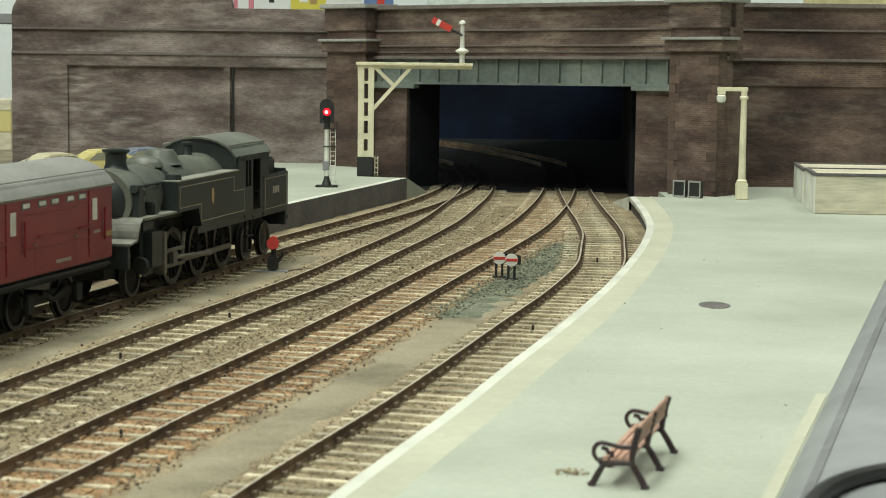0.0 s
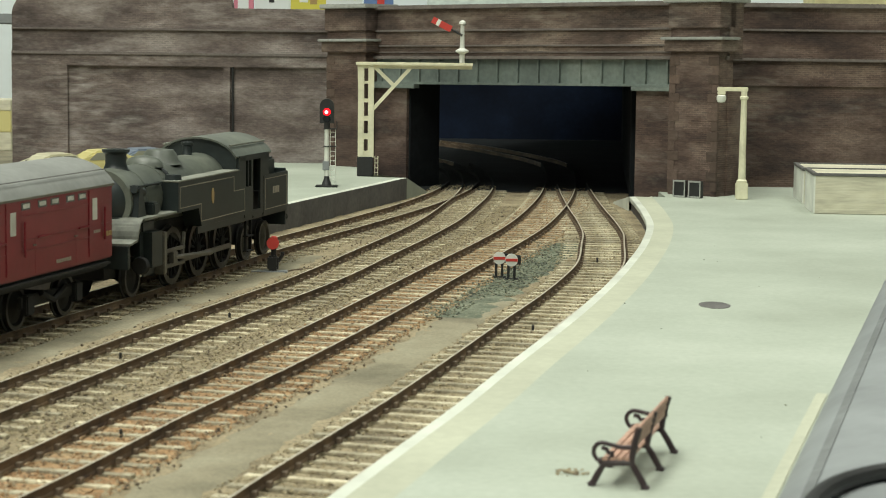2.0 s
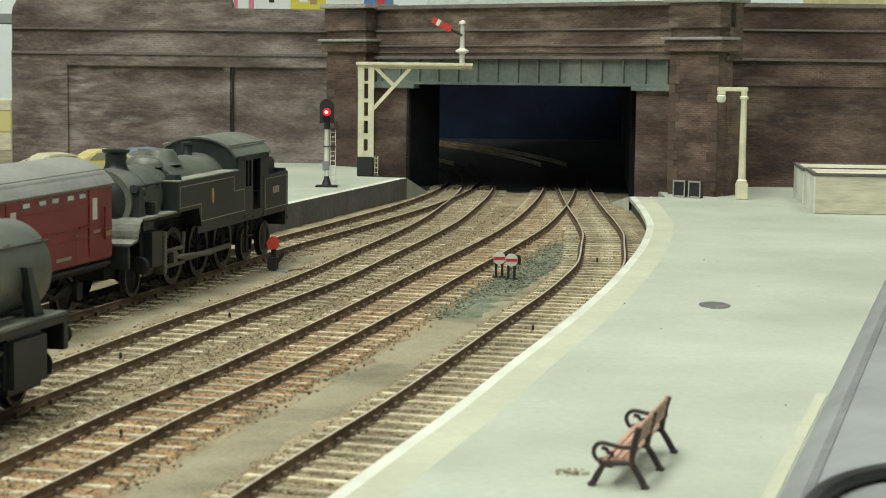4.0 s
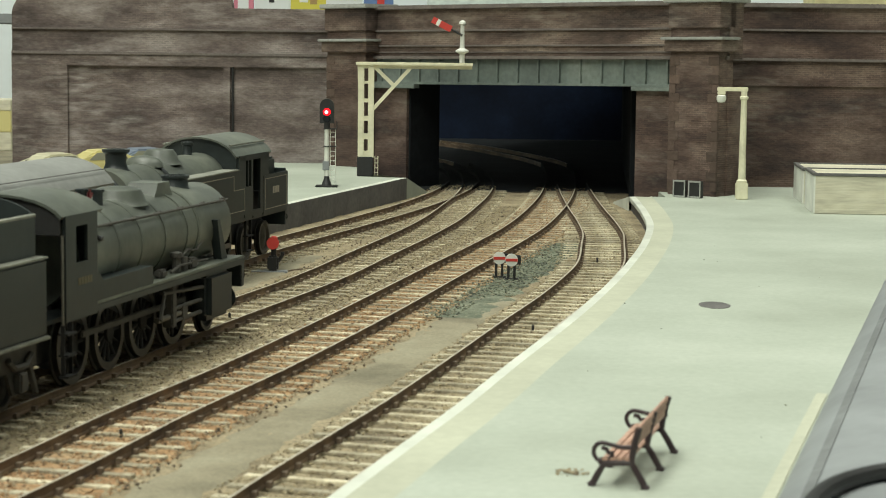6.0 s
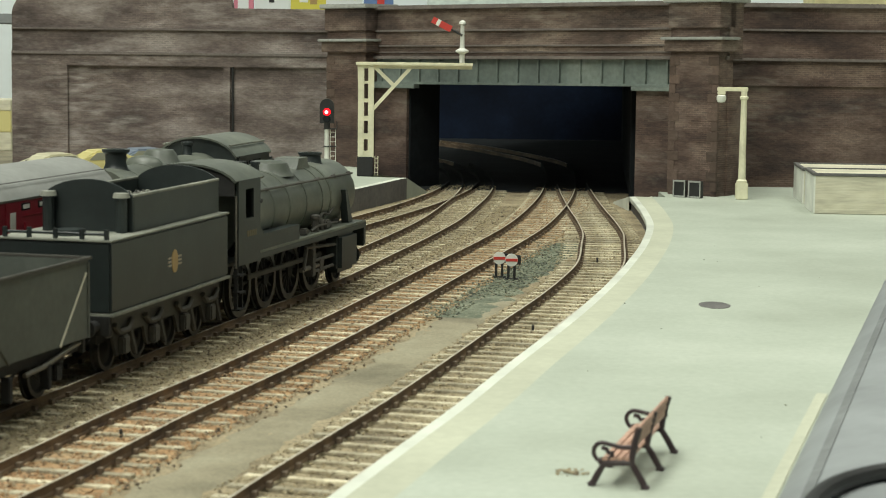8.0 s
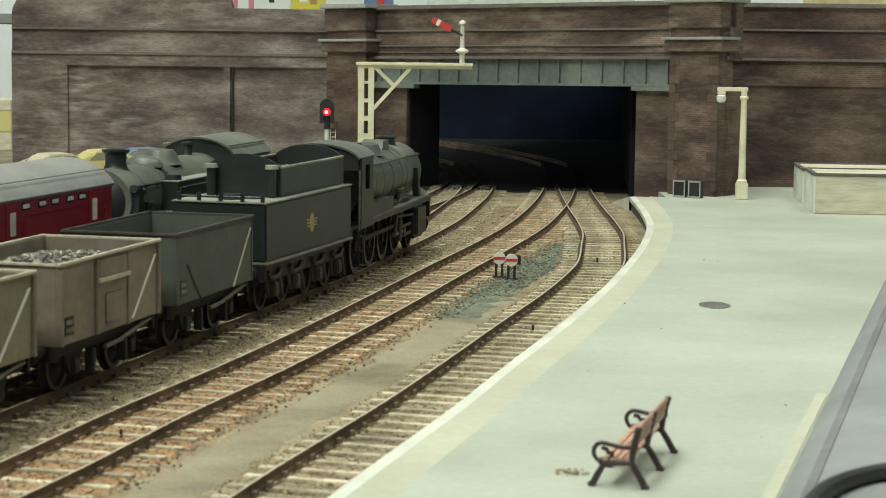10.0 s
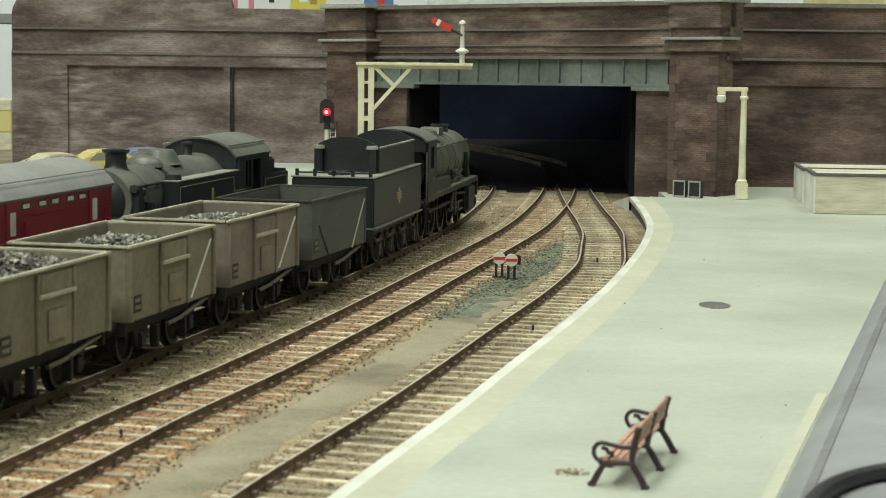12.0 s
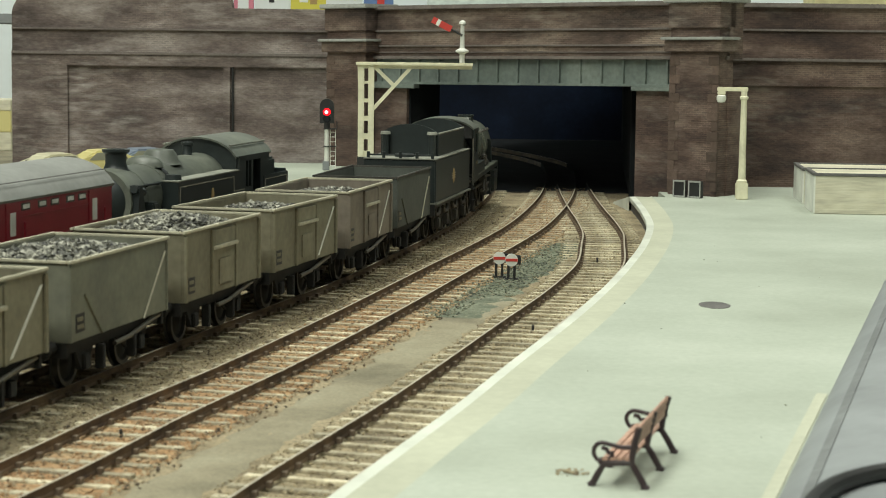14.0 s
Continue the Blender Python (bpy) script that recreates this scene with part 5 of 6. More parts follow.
def bracket_signal():
    X, Y = -42.5, 1085.0
    t = thing("bracket_signal", "cream lattice bracket signal with a raised red arm", "signal", X, Y, L_TOP)
    H = 60.0
    post = bmesh.new()
    for x in (-2.7, 2.7):
        box(post, x - 1.6, x + 1.6, -1.4, 1.4, 10, H, 0.15)
    for k in range(6):
        box(post, -2.6, 2.6, -0.9, 0.9, 10 + k * 10, 13.8 + k * 9.4)
    part("lattice_post", post, M_CREAM, t, "cream lattice post", smooth=False)
    part("stay", rod(bmesh.new(), (-4.5, 0, H), (-2.5, 0, 8), 0.3, seg=6), M_CREAM, t)
    part("post_foot", box(bmesh.new(), -4.6, 4.0, -2, 2, 0, 10.5, 0.3), M_BLACK, t)
    lad = bmesh.new()
    for x in (5.0, 6.6):
        rod(lad, (x, 0, 0), (x, 0, 11), 0.22, seg=5)
    for k in range(4):
        rod(lad, (5.0, 0, 2 + k * 2.6), (6.6, 0, 2 + k * 2.6), 0.2, seg=5)
    part("ladder", lad, M_CREAM, t)
    part("beam", box(bmesh.new(), -5.5, 57.4, -3.0, 3.0, H, H + 1.6, 0.2), M_CREAM, t, "cream bracket beam", smooth=False)
    part("beam_web", box(bmesh.new(), -4.6, 57, -0.6, 0.6, H - 1.8, H), M_CREAM, t, smooth=False)
    br = bmesh.new()
    for a, b in (((3.4, 36), (24.5, H - 0.5)), ((4, H - 0.5), (14.5, 49.5))):
        d = Vector((b[0] - a[0], 0, b[1] - a[1]))
        n = Vector((-d.z, 0, d.x)).normalized() * 0.95
        p = [Vector((a[0], 0, a[1])) + n, Vector((a[0], 0, a[1])) - n, Vector((b[0], 0, b[1])) - n, Vector((b[0], 0, b[1])) + n]
        prism(br, [(q.x, q.z) for q in p], "y", -0.7, 0.7)
    part("bracket_brace", br, M_CREAM, t, smooth=False)
    dx = 51.5
    dl = part("doll_post", rod(bmesh.new(), (dx, 0, H + 1.6), (dx, 0, H + 22), 1.5, 1.1, seg=10), M_WHITE, t, "white doll post")
    part("finial", lathe(bmesh.new(), [(1.3, H + 22), (1.9, H + 22.6), (1.7, H + 23.8), (0.5, H + 24.6)], Matrix.Translation((dx, 0, 0)), 12), M_WHITE, dl)
    part("collar", lathe(bmesh.new(), [(1.4, H + 6.4), (3.6, H + 7.6), (3.6, H + 8.4), (1.4, H + 9.6)], Matrix.Translation((dx, 0, 0)), 14), M_WHITE, dl)
    a0, a1 = Vector((dx - 6.0, 0, H + 19.7)), Vector((dx - 16.2, 0, H + 24.8))
    d = (a1 - a0).normalized()
    n = Vector((-d.z, 0, d.x)) * 1.75

    def blade(u, v, y):
        p, q = a0 + (a1 - a0) * u, a0 + (a1 - a0) * v
        return prism(bmesh.new(), [((p + n).x, (p + n).z), ((p - n).x, (p - n).z), ((q - n).x, (q - n).z), ((q + n).x, (q + n).z)], "y", y - 0.3, y + 0.3)
    arm = part("signal_arm", blade(0, 1, -1.6), M_RED, t, "red semaphore arm raised", smooth=False)
    part("arm_band", blade(0.6, 0.76, -1.75), M_WHITE, arm, "white band", smooth=False)
    part("arm_pivot", rod(bmesh.new(), a0 + Vector((0, -1.6, 0)), Vector((dx, -1.2, H + 16.4)), 0.6), M_BLACK, arm)
    return t


def platform_lamp():
    t = thing("platform_lamp", "cream platform lamp post with a side arm", "lamp post", 150.2, 1009, P_TOP)
    part("plinth", box(bmesh.new(), -2.9, 2.9, -2.9, 2.9, 0, 8.4, 0.4), M_CREAM, t)
    part("post", lathe(bmesh.new(), [(2.6, 8.4), (2.7, 9.4), (1.9, 10.2), (1.5, 50), (2.2, 50.6), (2.2, 51.6), (1.5, 52.2), (1.5, 54.5)], None, 14), M_CREAM, t, "tapered cream post")
    part("arm", box(bmesh.new(), -13.5, 1.9, -0.9, 0.9, 54.3, 56.4, 0.3), M_CREAM, t)
    part("bracket", box(bmesh.new(), -13.4, -9.4, -1.2, 1.2, 52.4, 54.4, 0.4), M_CREAM, t)
    part("shade", lathe(bmesh.new(), [(1.6, 52.4), (2.4, 52.0), (2.4, 50.0), (1.8, 48.8), (0.4, 48.6)], Matrix.Translation((-11.4, 0, 0)), 16), M_WHITE, t, "round white lamp shade")
    return t


def parapet_hut(x0, y0, x1, y1, h, label):
    t = thing("stairwell_parapet", label, "parapet", x0, y0, P_TOP, -4.5)
    L, D = x1 - x0, y1 - y0
    part("wall", box(bmesh.new(), 0, L, 0, D, 0, h - 1.2, 0.3), M_CARD, t, "cream clad wall", smooth=False)
    part("end_wall", box(bmesh.new(), -0.5, 0.3, 0.1, D - 0.1, 0, h - 1.2, 0.1), M_WHITE, t, "white painted end", smooth=False)
    part("top_slab", box(bmesh.new(), 1.4, L, 1.6, D - 1.6, h - 1.4, h - 0.6), M_CARD, t, smooth=False)
    for b in ((-0.8, L, -0.5, 1.4), (-0.8, L, D - 1.4, D + 0.5), (-0.8, 1.2, 1.4, D - 1.4)):
        part("dark_rim", box(bmesh.new(), *b, h - 1.3, h, 0.15), M_FACE, t, "dark capping rim", smooth=False)
    return t


def bench():
    ang = math.degrees(math.atan2(32.5, 9.0))
    t = thing("platform_bench", "wooden platform bench with curly black iron ends", "bench", 36.6, 355.5, P_TOP, ang)
    # local x along the seat, y from back to front
    Lb = 33.0
    for x in (0.0, Lb / 2, Lb):
        bm = bmesh.new()
        tube(bm, [(x, -0.6, 0), (x, 0.9, 2.6), (x, 2.2, 4.6), (x, 1.7, 8.0), (x, 0.9, 11.2)], 0.62, 8)
        tube(bm, [(x, 9.4, 0), (x, 8.2, 2.4), (x, 7.0, 4.4), (x, 2.2, 4.7)], 0.62, 8)
        rod(bm, (x, -1.1, 0), (x, 0.2, 0.5), 0.7, seg=8)
        rod(bm, (x, 9.9, 0), (x, 8.8, 0.5), 0.7, seg=8)
        if x != Lb / 2:
            arm = [(x, 1.0, 7.6), (x, 4.0, 7.4), (x, 6.6, 7.9)]
            arm += [(x, 7.4 + 1.75 * math.cos(a), 6.3 + 1.75 * math.sin(a)) for a in np.linspace(1.9, -3.2, 14)]
            arm += [(x, 7.4 + 1.0 * math.cos(a), 6.2 + 0.9 * math.sin(a)) for a in np.linspace(-3.2, -5.0, 5)]
            tube(bm, arm, 0.42, 7)
            rod(bm, (x, 8.2, 4.4), (x, 7.4, 4.9), 0.6, seg=8)
        part("iron_end", bm, M_IRON, t, "curly black cast-iron frame")
    for k in range(4):
        y = 2.9 + k * 1.35
        part("seat_slat", box(bmesh.new(), -0.5, Lb + 0.5, y - 0.55, y + 0.55, 5.0 - 0.05 * k, 5.6 - 0.05 * k, 0.12), M_WOOD, t, "brown wooden slat")
    for k in range(3):
        z = 7.9 + k * 1.4
        y = 2.3 - (z - 5) * 0.2
        part("back_slat", box(bmesh.new(), -0.5, Lb + 0.5, y - 0.3, y + 0.3, z - 0.58, z + 0.58, 0.12), M_WOOD, t)
    return t


def shunting_disc(x, y, label, turn=0.0):
    t = thing("shunting_disc", label, "signal", x, y, -3.2, turn, group="ground disc signals")
    part("foot", box(bmesh.new(), -2.6, 2.6, -1.2, 1.2, 0, 0.8, 0.2), M_BLACK, t)
    for dx in (-1.1, 1.1):
        part("leg", box(bmesh.new(), dx - 0.45, dx + 0.45, -0.5, 0.5, 0.8, 6.0, 0.1), M_BLACK, t)
    part("lamp_case", box(bmesh.new(), 1.0, 3.4, 0.2, 2.0, 5.6, 9.0, 0.3), M_BLACK, t)
    d = part("disc", rod(bmesh.new(), (0, -0.3, 7.4), (0, -0.8, 7.4), 2.3, seg=24), M_WHITE, t, "white disc")
    part("red_bar", box(bmesh.new(), -2.15, 2.15, -0.98, -0.8, 6.9, 7.9), M_RED, d, "red bar", smooth=False)
    return t


def red_dummy():
    t = thing("ground_signal", "small black ground signal with a red target", "signal", -62.9, 738, -3.4)
    part("base_plate", box(bmesh.new(), -8, 5.5, -2.6, 2.6, 0, 0.7, 0.2), M_GREY, t)
    part("casing", box(bmesh.new(), -2.0, 2.0, -1.8, 1.8, 0.7, 6.2, 0.6), M_BLACK, t)
    part("neck", rod(bmesh.new(), (0.2, 0, 6), (0.2, 0, 9.5), 1.0), M_BLACK, t)
    part("crank", tube(bmesh.new(), [(1.8, 0, 4), (3.4, 0, 6.4), (3.4, 0, 7.6)], 0.7), M_BLACK, t)
    part("target", rod(bmesh.new(), (0, -1.2, 11), (0, -1.8, 11), 2.3, seg=20), M_RED, t, "bright red target")
    part("lamp", box(bmesh.new(), -1.0, 1.6, -1.1, 1.2, 9.4, 13.4, 0.4), M_RED, t)
    part("pull_rod", rod(bmesh.new(), (5, 0.5, 0.5), (14, 14, 0.4), 0.3, seg=6), M_CHAIR, t)
    return t


colour_light_signal()
bracket_signal()
platform_lamp()
parapet_hut(172.7, 931, 262, 972, 19.0, "cream clad stairwell parapet with a dark rim")
parapet_hut(177.5, 987, 262, 1034, 17.5, "cream clad stairwell parapet behind, white end")
bench()
shunting_disc(20.6, 727, "white ground disc signal with a red bar")
shunting_disc(24.9, 721.5, "white ground disc signal with a red bar and lamp case")
red_dummy()
solid("drain_cover", lathe(bmesh.new(), [(4.8, 0), (4.8, 0.25), (4.4, 0.35), (0.2, 0.35)], Matrix.Diagonal((1, 1.6, 1, 1)), 24), M_FACE, "dark oval drain cover set in the platform", "drain cover", at=(83, 606, P_TOP - 0.1))

for k in range(2):
    t = thing("relay_cabinet", "small grey cabinet with pale frame at the pier foot", "cabinet", 120.6 + k * 7.2, 1019 - k * 5.2, P_TOP, BANG, group="cabinets at the pier")
    part("case", box(bmesh.new(), -3.4, 3.4, -1.5, 1.5, 0, 8.6, 0.2), M_BLACK, t)
    for b in ((-3.5, 3.5, 0.2, 0.9), (-3.5, 3.5, 7.9, 8.7)):
        part("frame_bar", box(bmesh.new(), b[0], b[1], -1.9, -1.5, b[2], b[3]), M_CAP, t, smooth=False)
    for x in (-3.5, 2.9):
        part("frame_bar", box(bmesh.new(), x, x + 0.6, -1.9, -1.5, 0.9, 7.9), M_CAP, t, smooth=False)


def car(x, y, turn, paint, label):
    t = thing("model_car", label, "car", x, y, -1.0, turn, group="parked model cars")
    prof = [(-25, 4), (-25.5, 9), (-22, 12), (-14, 12.6), (-8, 18.2), (8, 18.6), (14, 13), (23, 11.4), (25, 8.5), (25, 4)]
    bm = prism(bmesh.new(), prof, "y", -10, 10)
    bmesh.ops.bevel(bm, geom=bm.edges[:], offset=1.6, segments=3, affect="EDGES")
    b = part("body", bm, paint, t)
    for y in (-1, 1):
        ys = sorted((y * 9.9, y * 10.15))
        for o in ([(-12, 13), (-7.4, 17.2), (-0.6, 17.4), (-0.6, 13)], [(0.6, 13), (0.6, 17.4), (7.6, 17.4), (12, 13)]):
            part("side_window", prism(bmesh.new(), o, "y", *ys), M_CARGLASS, b, smooth=False)
        for xw in (-15, 15):
            part("wheel", rod(bmesh.new(), (xw, y * 8, 4), (xw, y * 10.3, 4), 4.0, seg=18), M_BLACK, t)
    return t


M_CARGLASS = plain("car_window_pale", (0.26, 0.26, 0.2), 0.2)
M_CARCREAM = plain("car_cream", (0.55, 0.52, 0.36), 0.35)
M_CARBLUE = plain("car_blue_grey", (0.18, 0.22, 0.28), 0.35)
car(-214, 1100, 38, M_CARCREAM, "cream saloon model car parked by the wall")
car(-194, 1140, 30, M_YELLOW, "yellow saloon model car parked by the wall")
car(-174, 1160, 30, M_CARBLUE, "blue-grey model car parked by the wall")

# ---- above and behind the wall ----
solid("shelf", box(bmesh.new(), -300, 420, 1212, 1420, 88, 94, 0.5), M_GREY, "grey board behind the retaining wall", "shelf", kind="structure")
for x in (-285, 400):
    solid("shelf_support", box(bmesh.new(), x - 8, x + 8, 1396, 1412, -6, 88, 0.5), M_GREY, "square post that carries the board behind the wall", "support", kind="structure")


def picture_card(x0, x1, h, paint, label, shapes):
    t = thing("picture_card", label, "card", (x0 + x1) / 2, 1228, 94, group="picture cards behind the wall")
    w = (x1 - x0) / 2
    c = part("card", box(bmesh.new(), -w, w, 0, 2.5, 0, h, 0.2), paint, t, smooth=False)
    for (a, b, z0, z1, m) in shapes:
        part("printed_patch", box(bmesh.new(), a * w, b * w, -0.1, 0, z0 * h, z1 * h), m, c, smooth=False)


M_PINK, M_SKY, M_LEMON = plain("print_pink", (0.6, 0.2, 0.26)), plain("print_blue", (0.12, 0.2, 0.4)), plain("print_lemon", (0.62, 0.55, 0.08))
M_PAPER = plain("print_paper", (0.7, 0.72, 0.7))
picture_card(-129, -117, 24, M_PINK, "pink printed picture card standing upright", [(-0.6, 0.5, 0.2, 0.6, M_PAPER)])
picture_card(-116, -95, 22, M_PAPER, "white printed picture card with dark patch", [(-0.2, 0.1, 0.4, 0.62, M_BLACK), (0.2, 0.7, 0.7, 0.9, M_SKY)])
picture_card(-94.5, -73, 23, M_LEMON, "yellow printed picture card standing upright", [(-0.5, 0.0, 0.4, 0.8, M_PAPER), (0.1, 0.5, 0.35, 0.6, M_GOLD)])
picture_card(-72.5, -51, 22, M_PAPER, "cream printed picture card with yellow patch", [(-0.8, 0.8, 0.5, 0.9, M_LEMON)])
picture_card(-50, -32, 20, M_SKY, "blue printed picture card with red patch", [(-0.1, 0.4, 0.2, 0.8, M_RED)])
t = thing("model_building", "grey-green roofed model building behind the bridge", "building", 50, 1290, 94)
part("wall", box(bmesh.new(), -58, 66, -20, 40, 0, 2), M_BRICK, t, smooth=False)
part("roof", prism(bmesh.new(), [(-24, 2), (10, 24), (44, 2)], "x", -62, 70), material("roof_grey_green", (0.3, 0.34, 0.31), 0.8, scale=60, fine=300), t, "grey-green pitched roof", smooth=False)
solid("yellow_box", box(bmesh.new(), 228, 276, 1250, 1290, 94, 112, 0.5), material("box_cream", (0.6, 0.55, 0.3), 0.7, scale=30, fine=200), "cream yellow box on the board behind", "box")
t = thing("storage_box", "stacked cream and brown boxes beyond the wall's end", "box", -338, 1500, -6)
part("lower_box", box(bmesh.new(), -28, 14, 0, 40, 0, 14, 0.5), M_CARD, t)
part("middle_box", box(bmesh.new(), -28, 14, 0, 40, 14, 30, 0.5), M_YELLOW, t)
part("upper_box", box(bmesh.new(), -28, 14, 0, 40, 30, 38, 0.5), M_CARD, t)


# ---- the vehicle beyond the platform's far side, close to the camera ----
def near_van():
    d = Vector((83.1, 301.2))
    ang = math.degrees(math.atan2(d.y, d.x))
    t = thing("grey_roofed_coach", "grey-roofed coach standing beyond the platform", "coach", 60.4, 350, P_TOP, ang)
    half, rise = 17.0, 7.0
    up = [(-half + half * math.sin(a) / math.sin(1.2), rise * (math.cos(a) - math.cos(1.2)) / (1 - math.cos(1.2))) for a in np.linspace(-1.2, 1.2, 18)]
    part("roof", prism(bmesh.new(), [(y, z + 0.2) for y, z in up], "x", -330, 365), M_GREY, t, "smooth grey curved roof")
    part("roof_strip", prism(bmesh.new(), [(-5.4, 4.4), (-7.4, 5.3), (-7.4, 5.8), (-5.4, 4.95)], "x", -330, 365), material("rib_grey", (0.17, 0.18, 0.18), 0.6, scale=30, fine=300, bump=0.02), t, "darker rib along the roof", smooth=False)
    part("kerb", box(bmesh.new(), -330, 108, 0.4, 3.0, -0.1, 0.3, 0.1), M_PLATFORM_STRIP, t, "cream line along the platform", smooth=False)
    return t


near_van()
pts = smooth_path([(52, 290), (62, 318), (72, 331), (84, 337), (100, 338), (120, 334)], 5)
bm = tube(bmesh.new(), [(x, y, P_TOP + 8.6) for x, y in pts], 1.5, 10)
solid("black_cable", bm, M_BLACK, "loose black cable over the grey roof", "cable")

# ---- ballast, stones and walkways ----


def stone_material(name, colors, rough=0.95):
    m = bpy.data.materials.new(name)
    m.use_nodes = True
    n, l = m.node_tree.nodes, m.node_tree.links
    geo = n.new("ShaderNodeNewGeometry")
    ramp = n.new("ShaderNodeValToRGB")
    ramp.color_ramp.interpolation = "CONSTANT"
    e = ramp.color_ramp.elements
    e[0].color = (*colors[0], 1)
    e[1].position, e[1].color = 1 / len(colors), (*colors[1], 1)
    for k, c in enumerate(colors[2:], 2):
        e.new(k / len(colors)).color = (*c, 1)
    l.new(geo.outputs["Random Per Island"], ramp.inputs[0])
    b = n["Principled BSDF"]
    b.inputs["Roughness"].default_value = rough
    l.new(ramp.outputs[0], b.inputs["Base Color"])
    return m


M_STONES = stone_material("stones_tan", [(0.32, 0.265, 0.165), (0.24, 0.195, 0.12), (0.38, 0.325, 0.215), (0.28, 0.245, 0.165), (0.17, 0.135, 0.09), (0.33, 0.27, 0.16), (0.30, 0.25, 0.15)])
M_STONES_RUST = stone_material("stones_rust", [(0.34, 0.215, 0.11), (0.26, 0.16, 0.08), (0.40, 0.30, 0.18), (0.15, 0.105, 0.065), (0.35, 0.285, 0.185), (0.31, 0.20, 0.105), (0.33, 0.235, 0.135)])
M_STONES_GREEN = stone_material("stones_green", [(0.095, 0.105, 0.072), (0.155, 0.165, 0.11), (0.065, 0.072, 0.052), (0.22, 0.215, 0.15)])
M_CLINKER = stone_material("clinker_brown", [(0.07, 0.052, 0.035), (0.12, 0.088, 0.055), (0.20, 0.155, 0.095), (0.09, 0.07, 0.05)])


def stones(name, label, spots, mat, size, seed):
    rng = np.random.default_rng(seed)
    n = len(spots)
    q = rng.uniform(size[0], size[1], (n, 1, 1)) * rng.uniform(0.6, 1.1, (n, 1, 3))
    v = OCT_V[None] * q + rng.normal(0, 0.12, (n, 6, 3)) * q
    v[:, :, 2] *= 0.6
    a = rng.uniform(0, 6.28, n)
    ca, sa = np.cos(a)[:, None], np.sin(a)[:, None]
    v = np.stack([v[:, :, 0] * ca - v[:, :, 1] * sa, v[:, :, 0] * sa + v[:, :, 1] * ca, v[:, :, 2]], 2) + np.array(spots)[:, None, :]
    f = (OCT_F[None] + (np.arange(n) * 6)[:, None, None]).reshape(-1, 3)
    me = bpy.data.meshes.new(name)
    me.from_pydata((v.reshape(-1, 3) * MM).tolist(), [], f.tolist())
    me.materials.append(mat)
    return tagged(new(name, me), label, "ballast", kind="stuff")


def along(line, s0, s1, o0, o1, count, z, seed, ragged=0.0):
    rng = np.random.default_rng(seed)
    out = []
    while len(out) < count:
        s, o = rng.uniform(s0, s1), rng.uniform(o0, o1)
        x, y, zz = line.side(s, o, z + rng.uniform(-0.25, 0.25))
        if 330 < y < 1170:
            out.append((x, y, zz))
    return out


def band(name, label, line, s0, s1, o0, o1, z, mat, step=3.0, cols=9, ragged=1.5):
    bm = bmesh.new()
    rows = []
    for s in np.arange(s0, s1, step):
        a = o0 + ragged * noise.noise((s / 11, o0, 0)) + ragged * 0.7 * noise.noise((s / 4, o0, 2))
        b = o1 + ragged * noise.noise((s / 11, o1, 5)) + ragged * 0.7 * noise.noise((s / 4, o1, 7))
        row = []
        for k in range(cols + 1):
            o = a + (b - a) * k / cols
            edge = -0.9 if k in (0, cols) else 0.0
            x, y, _ = line.side(s, o)
            row.append(bm.verts.new((x, y, z + edge + 0.22 * noise.noise((x / 3, y / 3, 1)))))
        rows.append(row)
    for r0, r1 in zip(rows, rows[1:]):
        for k in range(cols):
            bm.faces.new((r0[k], r0[k + 1], r1[k + 1], r1[k]))
    return solid(name, bm, mat, label, kind="structure")


band("ground_rusty_ballast", "orange-brown stained ballast under the track", LINE_C, 240, 1060, -15, 19, -3.1, M_BALLAST_BROWN)
band("ground_walkway", "smooth grey-tan ash walkway between tracks", LINE_C, 240, 640, 19.5, 36, -3.05, M_CINDER, ragged=2.5)
band("ground_walkway", "smooth grey-tan ash walkway between tracks", LINE_B, 930, 1390, -35, -21, -3.1, M_CINDER, ragged=2.0)
band("ground_green_ballast", "dark grey-green fresh ballast patch", LINE_C, 585, 822, 12, 34, -3.0, M_BALLAST_GREEN, ragged=7.0)
spots = along(LINE_B, 850, 1640, -18, 20, 15000, -2.85, 1) + along(LINE_D, 270, 1080, -18, 17, 12000, -2.85, 2) + along(LINE_A, 640, 1400, -18, 19, 10000, -2.85, 3) + along(LINE_B, 850, 1640, 18, 27, 4000, -3.0, 9)
stones("loose_ballast", "small tan ballast stones between the sleepers", spots, M_STONES, (0.22, 0.62), 4)
spill = along(LINE_B, 850, 1700, -16, 16, 2600, -2.42, 21) + along(LINE_A, 640, 1400, -16, 16, 3000, -2.42, 23) + along(LINE_B, 1300, 1720, -17, 17, 3200, -2.42, 25)
stones("loose_ballast", "fine tan ballast spilled over the sleepers", spill, M_STONES, (0.2, 0.55), 24)
stones("loose_ballast", "rusty grit spilled over the sleepers", along(LINE_C, 240, 1120, -15, 15, 2200, -2.42, 26), M_STONES_RUST, (0.2, 0.55), 27)
clods = along(LINE_B, 850, 1600, 15, 24, 330, -2.9, 41) + along(LINE_C, 240, 900, 15, 22, 260, -2.8, 42) + along(LINE_B, 930, 1600, -22, -15, 160, -2.9, 43)
stones("loose_clinker", "dark clinker lumps scattered beside the tracks", clods, M_CLINKER, (0.3, 0.75), 44)
stones("loose_ballast", "rusty brown ballast stones", along(LINE_C, 240, 1060, -15, 19, 15000, -2.85, 5), M_STONES_RUST, (0.22, 0.68), 6)
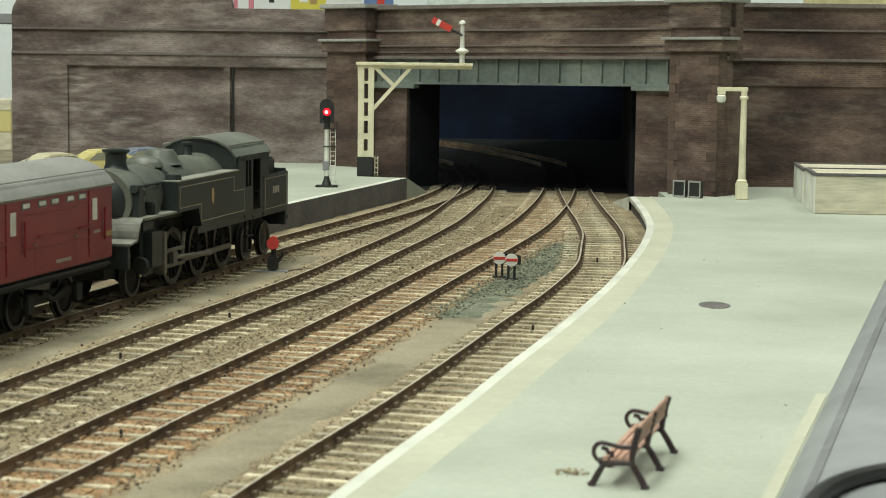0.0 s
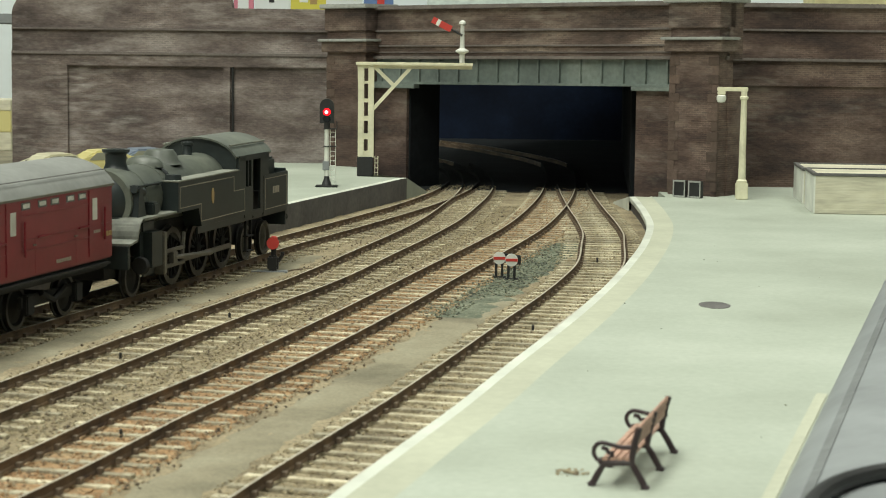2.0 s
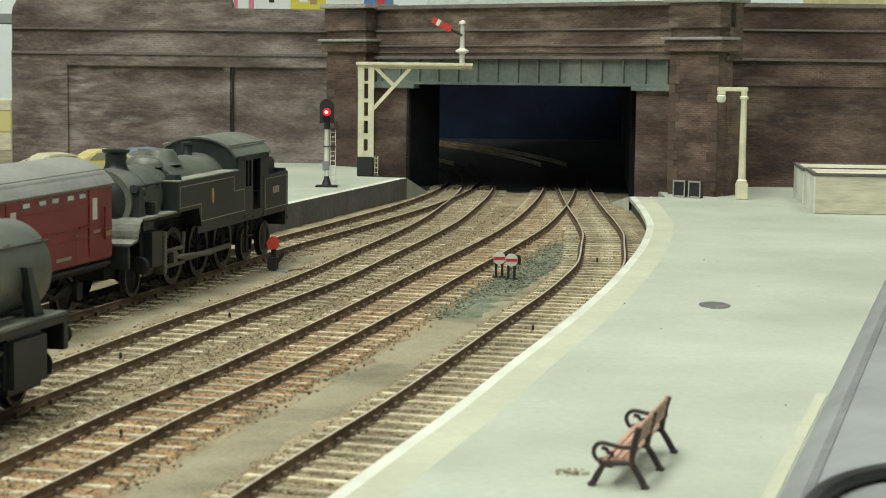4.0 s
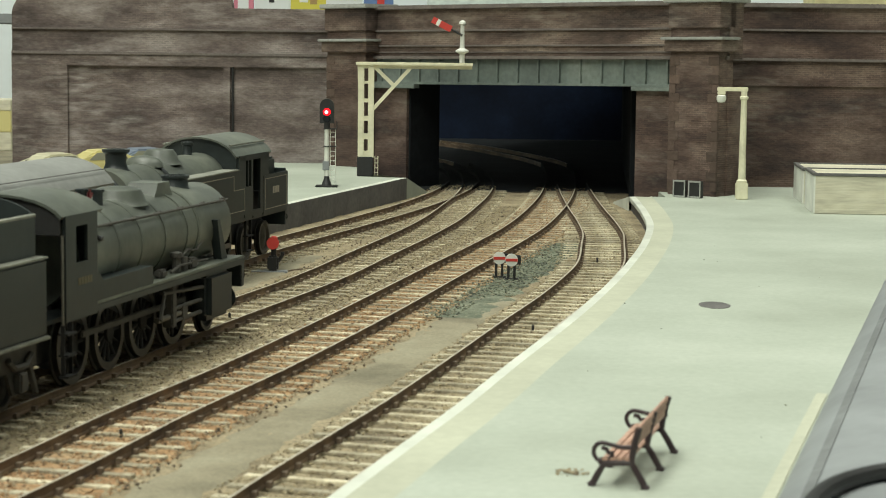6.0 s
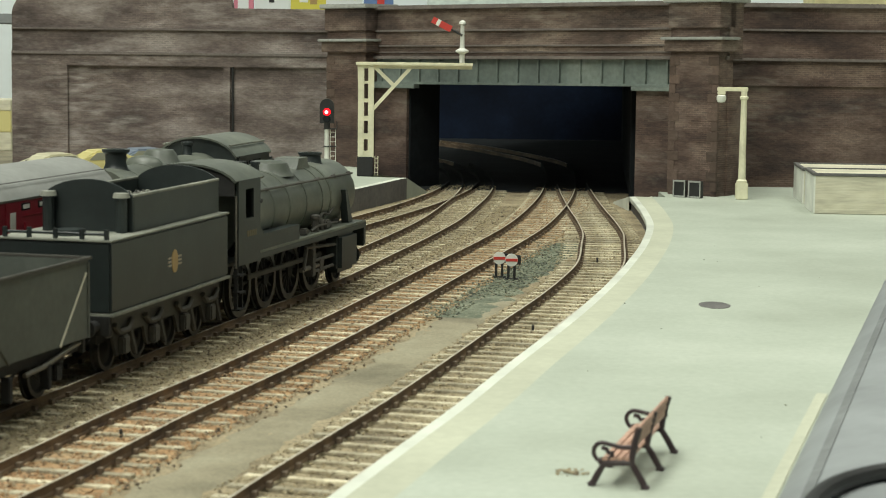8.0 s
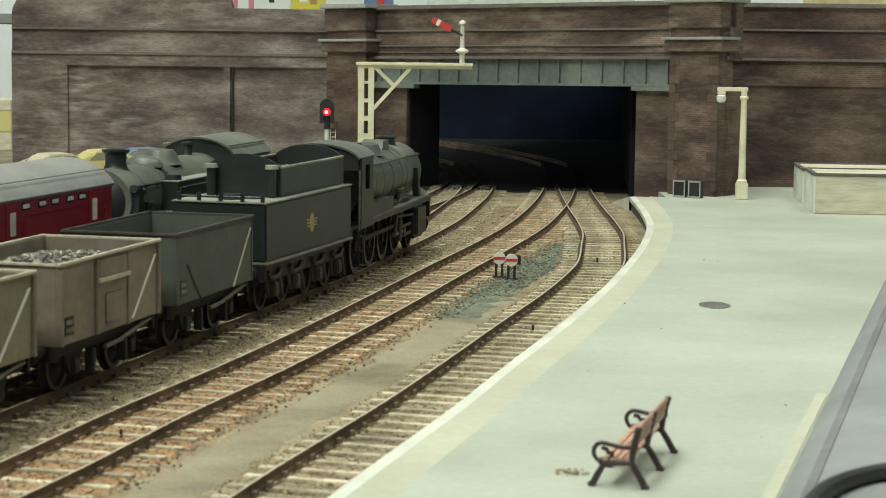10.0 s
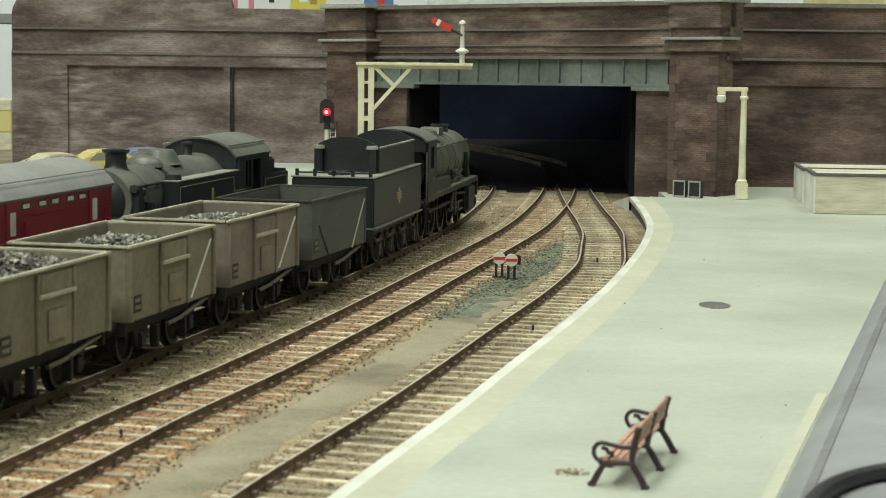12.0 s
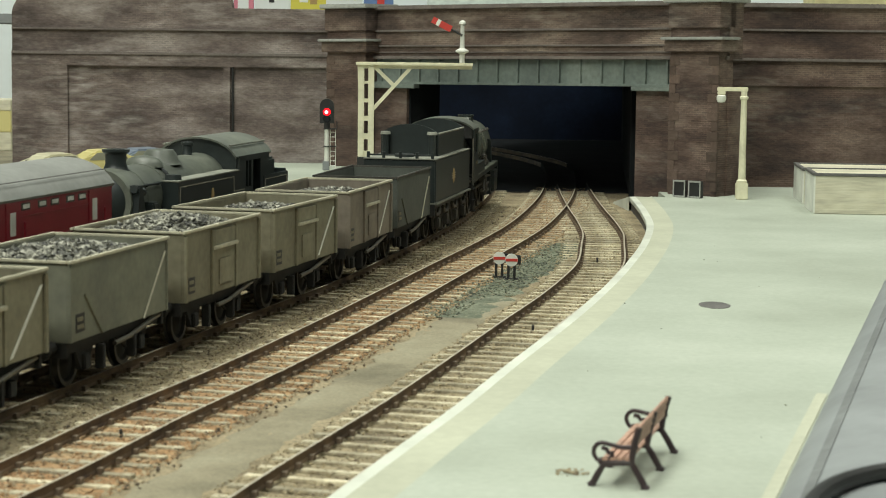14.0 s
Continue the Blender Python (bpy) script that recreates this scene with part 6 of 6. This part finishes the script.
stones("loose_ballast", "dark grey-green ballast stones", along(LINE_C, 640, 815, 13, 33, 2300, -2.95, 7) + along(LINE_C, 585, 660, 10, 24, 500, -2.95, 17), M_STONES_GREEN, (0.3, 0.7), 8)

for k in range(2):
    bm = tube(bmesh.new(), [LINE_A.side(s, -13.5 - 1.6 * k, -2.6) for s in np.arange(900, 1195, 8)], 0.42, 6)
    solid("point_rodding", bm, M_WHITE, "pale point rodding laid beside the track", "rodding", group="point rods")

for x, y in [[60.2, 776.9], [27.2, 594.3], [-69.5, 429.0], [-65.6, 612.6], [-86.4, 533.0], [105.2, 1139.7]]:
    solid("black_peg", lathe(bmesh.new(), [(0.4, 0), (0.4, 1.7), (0.3, 2.0), (0.05, 2.1)], None, 8), M_BLACK, "small black peg standing between the rails", "peg", group="pegs in the track", at=(x, y, -3.0))
rng = np.random.default_rng(31)
grit = [(rng.uniform(30, 140), rng.uniform(380, 960), P_TOP + 0.05) for _ in range(22)]
grit = [g for g in grit if g[0] > np.interp(g[1], EDGE[:, 1], EDGE[:, 0]) + 12]
stones("platform_grit", "scattered specks of grit on the platform", grit, M_STONES_GREEN, (0.15, 0.45), 33)
tuft = [(24.5 + rng.normal(0, 1.6), 368 + rng.normal(0, 1.2), P_TOP + rng.uniform(0, 0.5)) for _ in range(60)]
stones("weed_tuft", "small brown tuft of weeds beside the bench", tuft, M_STONES, (0.2, 0.6), 34)
solid("backdrop", box(bmesh.new(), -900, 900, 1780, 1790, -6, 420), material("backscene_pale", (0.72, 0.78, 0.80), 0.9, scale=6, fine=80, bump=0, fine_amount=0.05), "pale blue-white painted backscene board", kind="structure")


# ---- what moves: the goods train draws into the tunnel ----
def motions():
    speed = 59.0
    for ob, off, mid in goods_train:
        rows = []
        for k in range(29):
            tm = k * 0.5
            s = 1090 + 60.44 * (tm - 6.5) - 0.36 * (tm - 6.5) ** 2 + off
            a0, a1 = (mid - 28, mid + 28) if mid else (-18, 18)
            x0, y0 = LINE_B.at(s + a0)[:2]
            x1, y1 = LINE_B.at(s + a1)[:2]
            q = math.hypot(x1 - x0, y1 - y0)
            tx, ty = (x1 - x0) / q, (y1 - y0) / q
            cx, cy = (x0 + x1) / 2 - tx * mid, (y0 + y1) / 2 - ty * mid
            rows.append((tm, pose(cx * MM, cy * MM, 0, 0, 0, math.degrees(math.atan2(ty, tx)))))
        walk(ob, rows)
        for w in ob.children:
            if w.name.startswith("wheelset"):
                x, r = w.location.x, w.location.z
                walk(w, [(k * 0.1, pose(x, 0, r, 0, math.degrees(speed * MM * k * 0.1 / r), 0)) for k in range(141)])
            elif w.name.startswith("coupling_rod"):
                x, z, r = w.location.x, w.location.z, 9.4 * MM
                turn = speed * MM * 0.1 / r
                walk(w, [(k * 0.1, pose(x + 3 * MM * math.sin(turn * k), 0, z + 3 * MM * math.cos(turn * k))) for k in range(141)])


motions()
